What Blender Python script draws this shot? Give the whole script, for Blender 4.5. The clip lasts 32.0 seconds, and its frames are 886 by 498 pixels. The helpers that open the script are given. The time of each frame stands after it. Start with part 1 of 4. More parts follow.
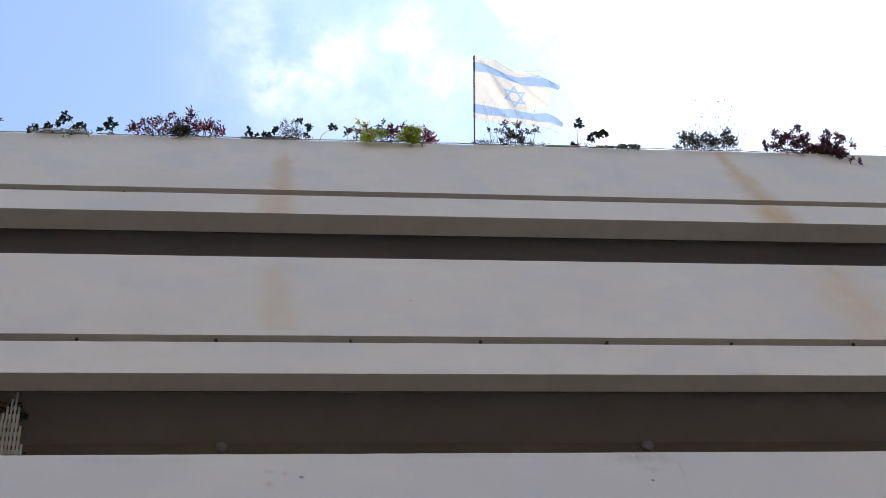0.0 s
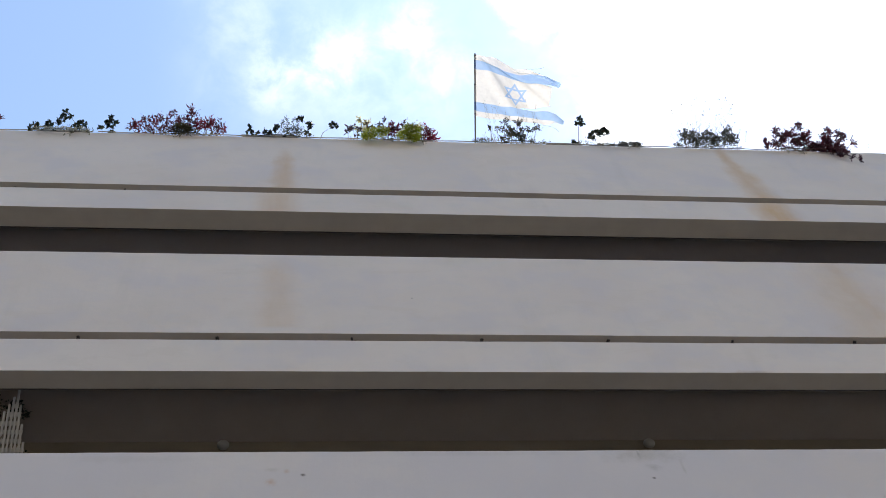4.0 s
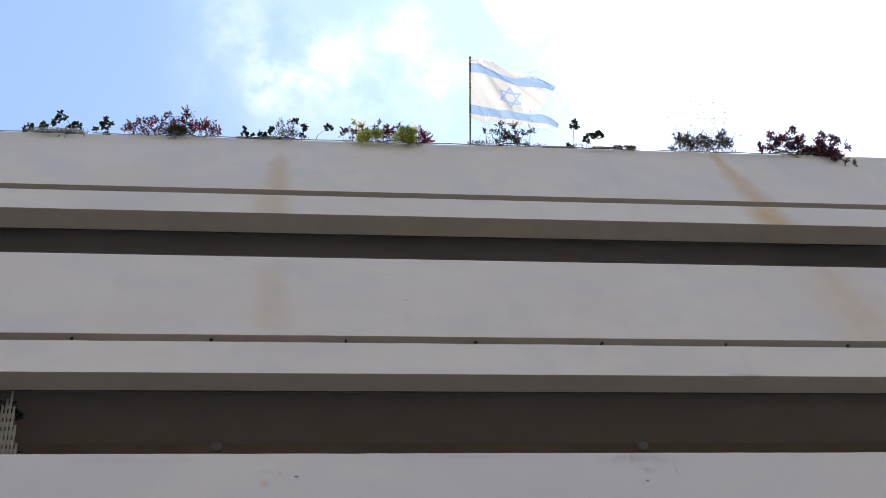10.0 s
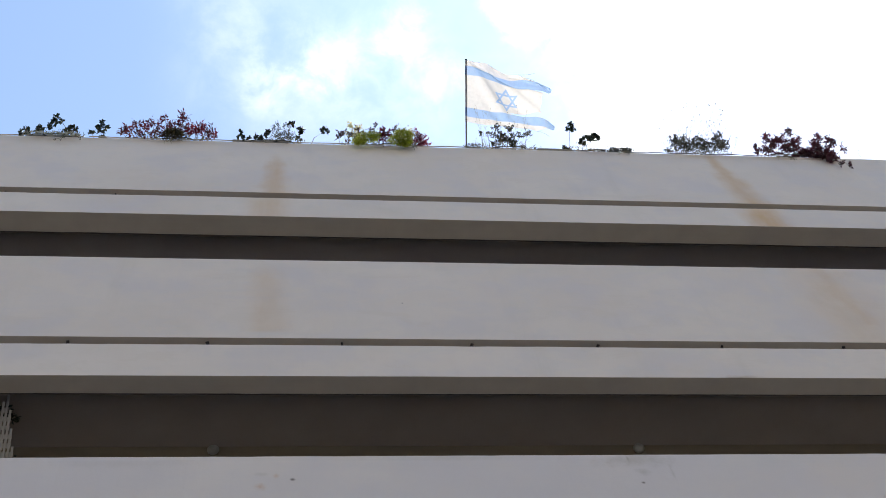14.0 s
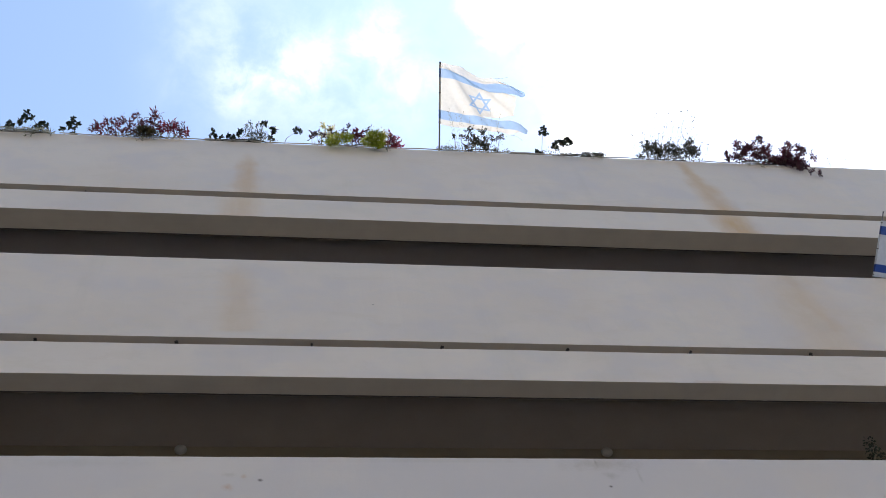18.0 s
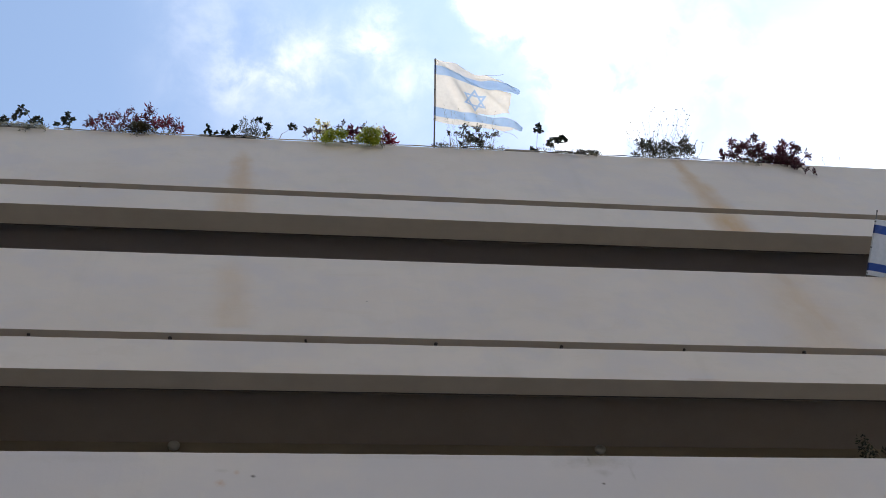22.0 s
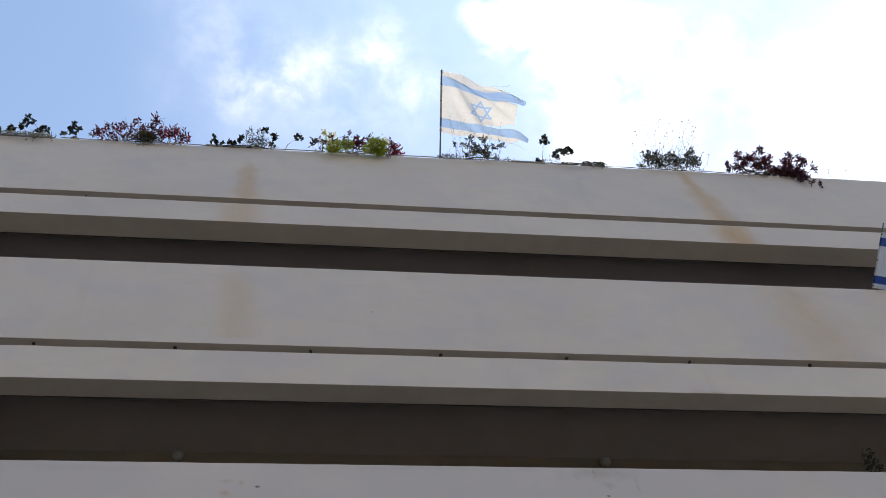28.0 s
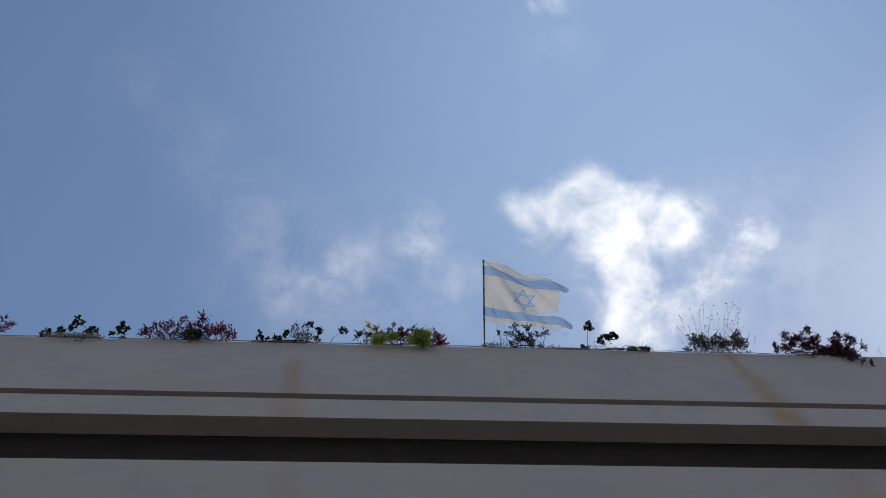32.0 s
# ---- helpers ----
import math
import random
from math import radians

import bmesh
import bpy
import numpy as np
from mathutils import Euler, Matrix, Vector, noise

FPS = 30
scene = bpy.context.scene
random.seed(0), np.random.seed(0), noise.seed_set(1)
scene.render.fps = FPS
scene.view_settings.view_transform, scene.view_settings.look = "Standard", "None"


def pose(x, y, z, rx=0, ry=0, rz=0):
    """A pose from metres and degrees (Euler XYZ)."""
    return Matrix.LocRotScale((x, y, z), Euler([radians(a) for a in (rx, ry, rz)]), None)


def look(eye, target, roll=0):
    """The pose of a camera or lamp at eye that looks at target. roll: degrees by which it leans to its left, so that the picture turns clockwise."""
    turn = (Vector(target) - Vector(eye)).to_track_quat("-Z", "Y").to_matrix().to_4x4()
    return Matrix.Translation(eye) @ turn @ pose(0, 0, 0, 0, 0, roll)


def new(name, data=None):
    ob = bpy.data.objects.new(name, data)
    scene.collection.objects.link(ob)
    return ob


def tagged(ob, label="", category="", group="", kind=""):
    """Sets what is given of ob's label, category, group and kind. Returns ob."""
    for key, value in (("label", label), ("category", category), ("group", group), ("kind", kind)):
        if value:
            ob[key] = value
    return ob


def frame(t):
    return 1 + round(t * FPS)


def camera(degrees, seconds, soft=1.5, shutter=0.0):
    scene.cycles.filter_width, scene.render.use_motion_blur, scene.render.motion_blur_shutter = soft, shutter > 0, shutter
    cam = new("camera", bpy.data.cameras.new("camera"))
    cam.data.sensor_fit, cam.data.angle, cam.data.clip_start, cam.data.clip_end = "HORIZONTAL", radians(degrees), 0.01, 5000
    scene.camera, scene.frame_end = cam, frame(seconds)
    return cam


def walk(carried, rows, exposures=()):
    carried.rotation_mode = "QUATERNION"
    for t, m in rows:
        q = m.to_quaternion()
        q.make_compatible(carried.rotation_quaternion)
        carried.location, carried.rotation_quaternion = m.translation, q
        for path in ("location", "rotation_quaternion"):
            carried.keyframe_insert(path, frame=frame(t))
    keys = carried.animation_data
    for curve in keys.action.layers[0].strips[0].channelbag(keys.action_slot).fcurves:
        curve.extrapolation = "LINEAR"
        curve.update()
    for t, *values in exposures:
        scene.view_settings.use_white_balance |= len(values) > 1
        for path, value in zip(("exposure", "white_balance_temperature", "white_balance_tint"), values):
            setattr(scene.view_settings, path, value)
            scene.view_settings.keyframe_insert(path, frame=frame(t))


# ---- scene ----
cam = camera(40.01, 32.0, soft=0.55)
PATH = [
    (0.0, 0.0, 0.03, 1.604, 155.27, 5.998, -3.759),
    (0.5, -0.001, 0.03, 1.6038, 155.266, 5.824, -3.671),
    (1.0, -0.002, 0.03, 1.6037, 155.131, 5.805, -3.387),
    (1.5, -0.003, 0.03, 1.6035, 155.089, 5.874, -3.808),
    (2.0, -0.004, 0.03, 1.6033, 155.006, 6.059, -3.782),
    (2.5, -0.005, 0.03, 1.6032, 154.603, 5.996, -3.562),
    (4.5, -0.009, 0.03, 1.6025, 155.279, 6.025, -3.787),
    (5.0, -0.01, 0.03, 1.6023, 155.166, 6.229, -3.7),
    (5.5, -0.011, 0.03, 1.6022, 155.542, 6.288, -3.669),
    (6.0, -0.012, 0.03, 1.602, 155.887, 6.132, -3.382),
    (6.5, -0.011, 0.03, 1.601, 155.648, 5.956, -3.511),
    (7.0, -0.01, 0.03, 1.6, 155.835, 6.233, -3.869),
    (7.5, -0.009, 0.03, 1.599, 155.785, 6.131, -3.76),
    (8.0, -0.008, 0.03, 1.598, 155.631, 6.073, -3.641),
    (8.5, -0.007, 0.03, 1.597, 155.556, 6.049, -3.939),
    (9.0, -0.006, 0.03, 1.596, 155.299, 6.159, -4.094),
    (9.5, -0.0045, 0.03, 1.5948, 155.098, 6.137, -4.06),
    (10.0, -0.003, 0.03, 1.5935, 155.284, 6.128, -4.01),
    (10.5, -0.0015, 0.03, 1.5922, 155.525, 6.035, -4.087),
    (11.0, -0.0, 0.03, 1.591, 155.631, 6.133, -4.056),
    (11.5, 0.0015, 0.03, 1.5897, 155.757, 6.147, -3.759),
    (12.0, 0.003, 0.03, 1.5885, 155.754, 5.973, -3.823),
    (12.5, 0.0045, 0.03, 1.5872, 155.382, 6.137, -3.936),
    (13.0, 0.006, 0.03, 1.586, 155.282, 6.454, -3.932),
    (13.5, 0.0063, 0.03, 1.5857, 155.461, 6.295, -3.92),
    (15.5, 0.0077, 0.03, 1.5843, 155.231, 6.769, -4.436),
    (16.0, 0.008, 0.03, 1.584, 155.304, 7.009, -5.065),
    (16.5, 0.0083, 0.03, 1.5837, 155.147, 6.975, -4.976),
    (17.0, 0.0087, 0.03, 1.5833, 155.173, 6.838, -5.019),
    (17.5, 0.009, 0.03, 1.583, 155.161, 7.081, -5.153),
    (18.0, 0.0093, 0.03, 1.5827, 155.394, 7.178, -5.225),
    (18.5, 0.0097, 0.03, 1.5823, 155.163, 7.154, -4.999),
    (19.0, 0.01, 0.03, 1.582, 155.148, 7.101, -5.223),
    (19.5, 0.0115, 0.03, 1.5816, 155.003, 7.168, -5.507),
    (20.0, 0.013, 0.03, 1.5812, 155.0, 7.234, -5.387),
    (20.5, 0.0145, 0.03, 1.5809, 154.711, 6.95, -5.573),
    (21.0, 0.016, 0.03, 1.5805, 154.679, 7.088, -5.609),
    (21.5, 0.0175, 0.03, 1.5801, 154.624, 7.183, -5.711),
    (22.0, 0.019, 0.03, 1.5798, 155.218, 7.28, -5.523),
    (22.5, 0.0205, 0.03, 1.5794, 155.157, 7.118, -5.638),
    (23.0, 0.022, 0.03, 1.579, 154.977, 7.26, -5.875),
    (23.5, 0.0214, 0.03, 1.5793, 155.027, 7.119, -5.967),
    (24.0, 0.0208, 0.03, 1.5796, 155.236, 7.198, -5.664),
    (24.5, 0.0202, 0.03, 1.5799, 155.228, 7.114, -5.638),
    (25.0, 0.0196, 0.03, 1.5802, 155.041, 7.233, -5.664),
    (25.5, 0.019, 0.03, 1.5805, 155.166, 7.246, -5.422),
    (27.5, 0.0166, 0.03, 1.5817, 154.6, 7.39, -5.363),
    (28.0, 0.016, 0.03, 1.582, 155.711, 6.951, -5.667),
    (28.5, 0.016, 0.03, 1.582, 157.07, 6.927, -5.397),
    (29.0, 0.016, 0.03, 1.582, 158.678, 6.771, -5.109),
    (29.5, 0.016, 0.03, 1.582, 160.522, 6.431, -4.893),
    (30.0, 0.016, 0.03, 1.582, 161.885, 5.715, -4.835),
    (30.5, 0.016, 0.03, 1.582, 163.68, 5.521, -4.221),
    (31.0, 0.016, 0.03, 1.582, 165.19, 5.337, -3.742),
    (31.5, 0.016, 0.03, 1.582, 164.75, 5.245, -3.47),
    (32.0, 0.016, 0.03, 1.582, 164.87, 5.542, -3.409),
]
walk(cam, [(t, pose(x, y, z, rx, ry, rz)) for t, x, y, z, rx, ry, rz in PATH],
     exposures=[(0.0, 0.06, 7250, 9), (17.9, 0.07, 7350, 9), (19.3, -0.2, 7450, 9), (27.5, -0.22, 7450, 9), (28.3, -0.22, 7400, 9), (29.0, -0.38, 7300, 9), (30.0, -0.93, 6950, 9), (31.0, -1.25, 6700, 9), (32.0, -1.42, 6550, 9)])

# ---- world, sun ----
SUN_ELEV, SUN_AZ = 57.0, 52.0          # degrees above the horizon; from +y (behind the house) towards +x
world = bpy.data.worlds.new("sky_world")
scene.world = world
world.use_nodes = True
wn = world.node_tree.nodes
sky = wn.new("ShaderNodeTexSky")
sky.sky_type = 'NISHITA'
sky.sun_disc = False
sky.sun_elevation = radians(SUN_ELEV)
sky.sun_rotation = radians(SUN_AZ)
sky.altitude = 20
sky.air_density, sky.dust_density, sky.ozone_density = 1.05, 0.14, 1.0
world.node_tree.links.new(sky.outputs[0], wn["Background"].inputs[0])
wn["Background"].inputs[1].default_value = 0.335

sun_to = Vector((math.sin(radians(SUN_AZ)) * math.cos(radians(SUN_ELEV)),
                 math.cos(radians(SUN_AZ)) * math.cos(radians(SUN_ELEV)), math.sin(radians(SUN_ELEV))))
sun_data = bpy.data.lights.new("sun", 'SUN')
sun_data.energy, sun_data.angle, sun_data.color = 4.6, radians(0.55), (1.0, 0.95, 0.87)
sun = new("sun", sun_data)
sun.matrix_world = look(sun_to * 60, (0, 0, 0))


# ---- materials ----
class Mat:
    """A small wrapper to chain nodes."""
    def __init__(self, name):
        self.m = bpy.data.materials.new(name)
        self.m.use_nodes = True
        self.t = self.m.node_tree
        self.b = self.t.nodes["Principled BSDF"]
        self.out = self.t.nodes["Material Output"]
        self._pos = None

    def n(self, kind, ins=None, **attrs):
        node = self.t.nodes.new(kind)
        if attrs.get("operation"):
            node.operation = attrs["operation"]
        if attrs.get("blend"):
            node.data_type = 'RGBA'
            node.blend_type = attrs["blend"]
        if attrs.get("interp"):
            node.interpolation_type = attrs["interp"]
        for key, value in (ins or {}).items():
            self.put(node.inputs[key], value)
        return node

    def put(self, socket, value):
        if isinstance(value, bpy.types.NodeSocket):
            self.t.links.new(value, socket)
        else:
            socket.default_value = value

    def math(self, op, a, b=0.0, c=0.0):
        return self.n("ShaderNodeMath", {0: a, 1: b, 2: c}, operation=op).outputs[0]

    def pos(self):
        if self._pos is None:
            self._pos = self.n("ShaderNodeTexCoord").outputs["Object"]
        return self._pos

    def noise(self, scale, detail=4.0, rough=0.55, vec=None, distort=0.0):
        return self.n("ShaderNodeTexNoise", {"Vector": vec or self.pos(), "Scale": scale, "Detail": detail,
                                             "Roughness": rough, "Distortion": distort}).outputs["Fac"]

    def ramp(self, fac, lo, hi, a=0.0, b=1.0):
        return self.n("ShaderNodeMapRange", {0: fac, 1: lo, 2: hi, 3: a, 4: b}, interp='SMOOTHSTEP').outputs[0]

    def mix(self, fac, a, b, blend='MIX'):
        node = self.n("ShaderNodeMix", blend=blend)
        self.put(node.inputs[0], fac)
        self.put(node.inputs[6], (*a, 1) if isinstance(a, tuple) and len(a) == 3 else a)
        self.put(node.inputs[7], (*b, 1) if isinstance(b, tuple) and len(b) == 3 else b)
        return node.outputs[2]

    def bump(self, height, strength=0.3, distance=0.01):
        node = self.n("ShaderNodeBump", {"Height": height, "Strength": strength, "Distance": distance})
        self.put(self.b.inputs["Normal"], node.outputs[0])

    def scaled(self, sx, sy, sz):
        return self.n("ShaderNodeVectorMath", {0: self.pos(), 1: (sx, sy, sz)}, operation='MULTIPLY').outputs[0]


def simple(name, color, rough=0.6, metal=0.0, spread=0.15, scale=30.0, bump=0.15):
    m = Mat(name)
    f = m.noise(scale)
    big = m.noise(scale * 0.11, 2)
    v = m.math('MULTIPLY_ADD', f, spread, 1 - spread * 0.5)
    v = m.math('MULTIPLY', v, m.math('MULTIPLY_ADD', big, spread, 1 - spread * 0.5))
    col = m.mix(1.0, color, m.n("ShaderNodeCombineColor", {0: v, 1: v, 2: v}).outputs[0], 'MULTIPLY')
    m.put(m.b.inputs["Base Color"], col)
    m.put(m.b.inputs["Roughness"], rough)
    m.put(m.b.inputs["Metallic"], metal)
    if bump:
        m.bump(f, bump, 0.004)
    return m.m


def streak(m, x0, w, z_hi, z_lo, strength, lean=0.0, taper=0.35):
    """A run-off stain: narrow at z_hi, wider lower down, with an uneven outline. Returns its mask."""
    sep = m.n("ShaderNodeSeparateXYZ", {0: m.pos()})
    x, z = sep.outputs[0], sep.outputs[2]
    wob = m.math('MULTIPLY_ADD', m.noise(3.1, 3, 0.6), 0.22, -0.11)
    wob2 = m.math('MULTIPLY_ADD', m.noise(14.0, 3, 0.6, m.scaled(1, 1, 0.25)), 0.06, -0.03)
    down = m.n("ShaderNodeMapRange", {0: z, 1: z_hi, 2: z_lo, 3: 0.0, 4: 1.0}).outputs[0]
    centre = m.math('MULTIPLY_ADD', down, lean, x0)
    off = m.math('ABSOLUTE', m.math('ADD', m.math('ADD', m.math('SUBTRACT', x, centre), wob), wob2))
    half = m.math('MULTIPLY_ADD', down, w * (1 - taper), w * taper)
    side = m.ramp(m.math('DIVIDE', off, half), 0.0, 1.35, 1.0, 0.0)
    ends = m.math('MULTIPLY', m.ramp(z, z_lo - 0.02, z_lo + 0.05), m.ramp(z, z_hi - 0.45, z_hi, 1.0, 0.0))
    grain = m.math('MULTIPLY_ADD', m.noise(9.0, 4, 0.65, m.scaled(1, 1, 0.3)), 0.9, 0.45)
    return m.math('MULTIPLY', m.math('MULTIPLY', side, ends), m.math('MULTIPLY', grain, strength))


def plaster():
    m = Mat("white_plaster")
    big = m.noise(0.55, 4, 0.6)
    mid = m.noise(3.2, 5, 0.6)
    fine = m.noise(55.0, 4, 0.6)
    run = m.noise(2.4, 5, 0.65, m.scaled(1.0, 1.0, 0.12))
    col = m.mix(m.ramp(big, 0.35, 0.7), (0.775, 0.705, 0.658), (0.735, 0.66, 0.61))
    col = m.mix(m.ramp(mid, 0.50, 0.80, 0.0, 0.36), col, (0.64, 0.605, 0.56))
    col = m.mix(m.ramp(m.noise(1.3, 3, 0.55), 0.46, 0.66, 0.0, 0.65), col, (0.68, 0.635, 0.645))
    col = m.mix(m.ramp(run, 0.55, 0.85, 0.0, 0.38), col, (0.56, 0.52, 0.46))
    col = m.mix(m.ramp(fine, 0.60, 0.85, 0.0, 0.16), col, (0.50, 0.48, 0.45))
    # soft uneven patches of older paint, and a cooler tint on the lowest front
    patch = m.noise(1.9, 5, 0.7, m.scaled(0.7, 1.0, 1.3), 0.8)
    col = m.mix(m.ramp(patch, 0.52, 0.60, 0.0, 0.30), col, (0.70, 0.655, 0.655))
    col = m.mix(m.ramp(patch, 0.36, 0.44, 0.28, 0.0), col, (0.70, 0.625, 0.56))
    sep = m.n("ShaderNodeSeparateXYZ", {0: m.pos()})
    low_tint = m.math('MULTIPLY', m.ramp(sep.outputs[2], 8.40, 8.46, 1.0, 0.0), m.ramp(m.noise(0.9, 5, 0.65), 0.30, 0.62, 0.35, 0.85))
    col = m.mix(low_tint, col, (0.67, 0.632, 0.648))
    rust = (0.60, 0.37, 0.15)
    for args in STREAKS:
        col = m.mix(streak(m, *args), col, rust)
    # grey scuffs and small rust-coloured chips on the lowest parapet
    for cx, cz, rx, rz, s, c in SCUFFS:
        dx = m.math('DIVIDE', m.math('SUBTRACT', sep.outputs[0], cx), rx)
        dz = m.math('DIVIDE', m.math('SUBTRACT', sep.outputs[2], cz), rz)
        d = m.math('SQRT', m.math('ADD', m.math('MULTIPLY', dx, dx), m.math('MULTIPLY', dz, dz)))
        d = m.math('ADD', d, m.math('MULTIPLY_ADD', m.noise(11.0, 6, 0.75), 2.4, -1.2))
        col = m.mix(m.ramp(d, -0.2, 1.2, s, 0.0), col, c)
    m.put(m.b.inputs["Base Color"], col)
    m.put(m.b.inputs["Roughness"], 0.9)
    m.put(m.b.inputs["Specular IOR Level"], 0.2)
    m.bump(m.math('ADD', m.math('MULTIPLY', fine, 0.12), m.math('ADD', mid, m.math('MULTIPLY', run, 0.5))), 0.28, 0.012)
    return m.m


# run-off stains: centre x, half width, top z, bottom z, strength, lean, taper
STREAKS = [(-0.13, 0.16, 14.25, 12.98, 0.44, 0.02, 0.4), (-0.17, 0.24, 13.2, 12.28, 0.40, 0.0, 0.9),
           (-0.155, 0.20, 11.50, 10.08, 0.25, 0.02, 0.8), (4.86, 0.20, 14.70, 12.98, 0.52, 0.05, 0.35),
           (4.86, 0.26, 13.2, 12.28, 0.68, 0.05, 0.9), (4.94, 0.44, 11.72, 9.95, 0.23, -0.08, 0.85),
           (4.96, 0.11, 11.70, 10.3, 0.14, 0.0, 0.7)]
# scuffs: x, z, half sizes, strength, colour
SCUFFS = [(2.36, 8.30, 0.30, 0.10, 0.40, (0.42, 0.38, 0.33)), (2.39, 8.17, 0.07, 0.05, 0.4, (0.40, 0.37, 0.33)),
          (-0.125, 8.03, 0.045, 0.045, 0.7, (0.62, 0.40, 0.28)), (0.075, 8.11, 0.020, 0.018, 0.9, (0.12, 0.10, 0.09)),
          (2.37, 8.05, 0.014, 0.014, 0.9, (0.12, 0.10, 0.09)), (-0.13, 8.17, 0.06, 0.03, 0.35, (0.48, 0.44, 0.38)),
          (0.98, 10.62, 0.012, 0.012, 0.9, (0.15, 0.13, 0.12)), (2.60, 8.17, 0.014, 0.10, 0.40, (0.45, 0.42, 0.38)), (-0.03, 8.15, 0.025, 0.03, 0.5, (0.62, 0.44, 0.33)), (2.33, 8.33, 0.012, 0.05, 0.5, (0.35, 0.32, 0.29)), (1.2, 8.34, 0.9, 0.03, 0.25, (0.50, 0.46, 0.41)),
          (-1.0, 8.30, 0.5, 0.05, 0.25, (0.52, 0.48, 0.44)), (3.55, 9.425, 0.16, 0.03, 0.4, (0.45, 0.30, 0.17))]
M_PLASTER = plaster()
# plaster in shade: the undersides' darkness is put into this brown
M_SOFFIT = simple("shaded_soffit_plaster", (0.39, 0.332, 0.278), 0.92, 0, 0.22, 5.0, 0.25)
# recess shade is put into both ceiling colours; the top one is greyer
M_CEIL = simple("balcony_ceiling_shade", (0.30, 0.25, 0.213), 0.92, 0, 0.2, 4.0, 0.2)
M_CEIL_TOP = simple("top_ceiling_shade", (0.30, 0.262, 0.246), 0.92, 0, 0.2, 4.0, 0.2)
M_BACK = simple("ochre_wall_render", (0.26, 0.212, 0.152), 0.9, 0, 0.18, 6.0, 0.3)
M_ROOF = simple("terrace_screed", (0.40, 0.38, 0.35), 0.9, 0, 0.25, 3.0, 0.2)
# dark colour of the unseen panels that deepen the ceilings' front shade
M_SHADE_PANEL = simple("dark_shade_panel", (0.075, 0.06, 0.05), 0.95, 0, 0.25, 6.0, 0.3)
# unseen balcony floors, set dark to cut the bounce onto the ceilings
M_FLOOR = simple("dark_unseen_floor", (0.12, 0.10, 0.085), 0.8, 0, 0.2, 6.0, 0.2)
M_PIPE = simple("weathered_grey_pipe", (0.38, 0.365, 0.345), 0.55, 0, 0.25, 40, 0.1)
M_HOSE = simple("black_irrigation_hose", (0.025, 0.024, 0.022), 0.5, 0, 0.3, 40, 0.1)
M_SPOUT = simple("dark_drain_pipe", (0.024, 0.014, 0.010), 0.98, 0, 0.3, 40, 0.1)
M_POLE = simple("dark_metal_pole", (0.16, 0.155, 0.155), 0.45, 0.6, 0.2, 60, 0.05)
M_SOIL = simple("planter_soil", (0.07, 0.05, 0.035), 0.95, 0, 0.5, 25, 0.6)
M_GLOBE = simple("dull_white_glass_globe", (0.32, 0.30, 0.27), 0.5, 0, 0.08, 20, 0.0)
M_TRELLIS = simple("weathered_white_lattice", (0.36, 0.335, 0.31), 0.7, 0, 0.2, 30, 0.15)
M_STEM = simple("brown_stem", (0.14, 0.10, 0.06), 0.8, 0, 0.3, 60, 0.1)
M_DRY = simple("dry_straw_stalk", (0.24, 0.20, 0.14), 0.8, 0, 0.3, 60, 0.05)
M_ASPHALT = simple("street_asphalt", (0.055, 0.053, 0.05), 0.9, 0, 0.4, 12, 0.4)
M_PAVING = simple("bounce_paving", (0.265, 0.268, 0.272), 0.9, 0, 0.3, 8, 0.3)
# colour of the added wall, chosen for the warm light it throws back
M_BOUNCE = simple("bounce_wall_cream", (0.35, 0.307, 0.258), 0.9, 0, 0.2, 2.0, 0.2)
M_TARP = simple("yellow_canvas", (0.72, 0.45, 0.10), 0.8, 0, 0.12, 20, 0.1)
M_TARP_HEM = simple("orange_hem", (0.62, 0.20, 0.05), 0.8, 0, 0.12, 20, 0.1)


def leaf_mat(name, a, b, c, thin=0.35):
    """Leaves whose colour wanders from leaf to leaf; some light passes through."""
    m = Mat(name)
    geo = m.n("ShaderNodeNewGeometry").outputs["Random Per Island"]
    col = m.mix(m.ramp(geo, 0.0, 0.55), a, b)
    col = m.mix(m.ramp(geo, 0.70, 1.0), col, c)
    col = m.mix(m.ramp(m.noise(70, 3), 0.45, 0.8, 0.0, 0.35), col, tuple(0.5 * v for v in a))
    m.put(m.b.inputs["Base Color"], col)
    m.put(m.b.inputs["Roughness"], 0.5)
    tr = m.n("ShaderNodeBsdfTranslucent", {0: col})
    mx = m.n("ShaderNodeMixShader", {0: thin, 1: m.b.outputs[0], 2: tr.outputs[0]})
    m.t.links.new(mx.outputs[0], m.out.inputs[0])
    return m.m


L_DARK = leaf_mat("dark_green_leaf", (0.014, 0.024, 0.020), (0.022, 0.036, 0.028), (0.055, 0.075, 0.035), 0.12)
L_RED = leaf_mat("wine_red_leaf", (0.080, 0.011, 0.024), (0.150, 0.016, 0.034), (0.055, 0.016, 0.028), 0.42)
L_CRIMSON = leaf_mat("crimson_leaf", (0.12, 0.012, 0.028), (0.24, 0.016, 0.042), (0.07, 0.014, 0.028), 0.45)
L_PLUM = leaf_mat("dark_plum_leaf", (0.035, 0.018, 0.028), (0.06, 0.022, 0.035), (0.045, 0.045, 0.04), 0.2)
L_NEST = leaf_mat("dry_brown_nest_leaf", (0.045, 0.036, 0.016), (0.075, 0.062, 0.026), (0.025, 0.02, 0.012), 0.15)
L_WINE = leaf_mat("dark_purple_red_leaf", (0.052, 0.010, 0.020), (0.098, 0.014, 0.028), (0.042, 0.017, 0.027), 0.38)
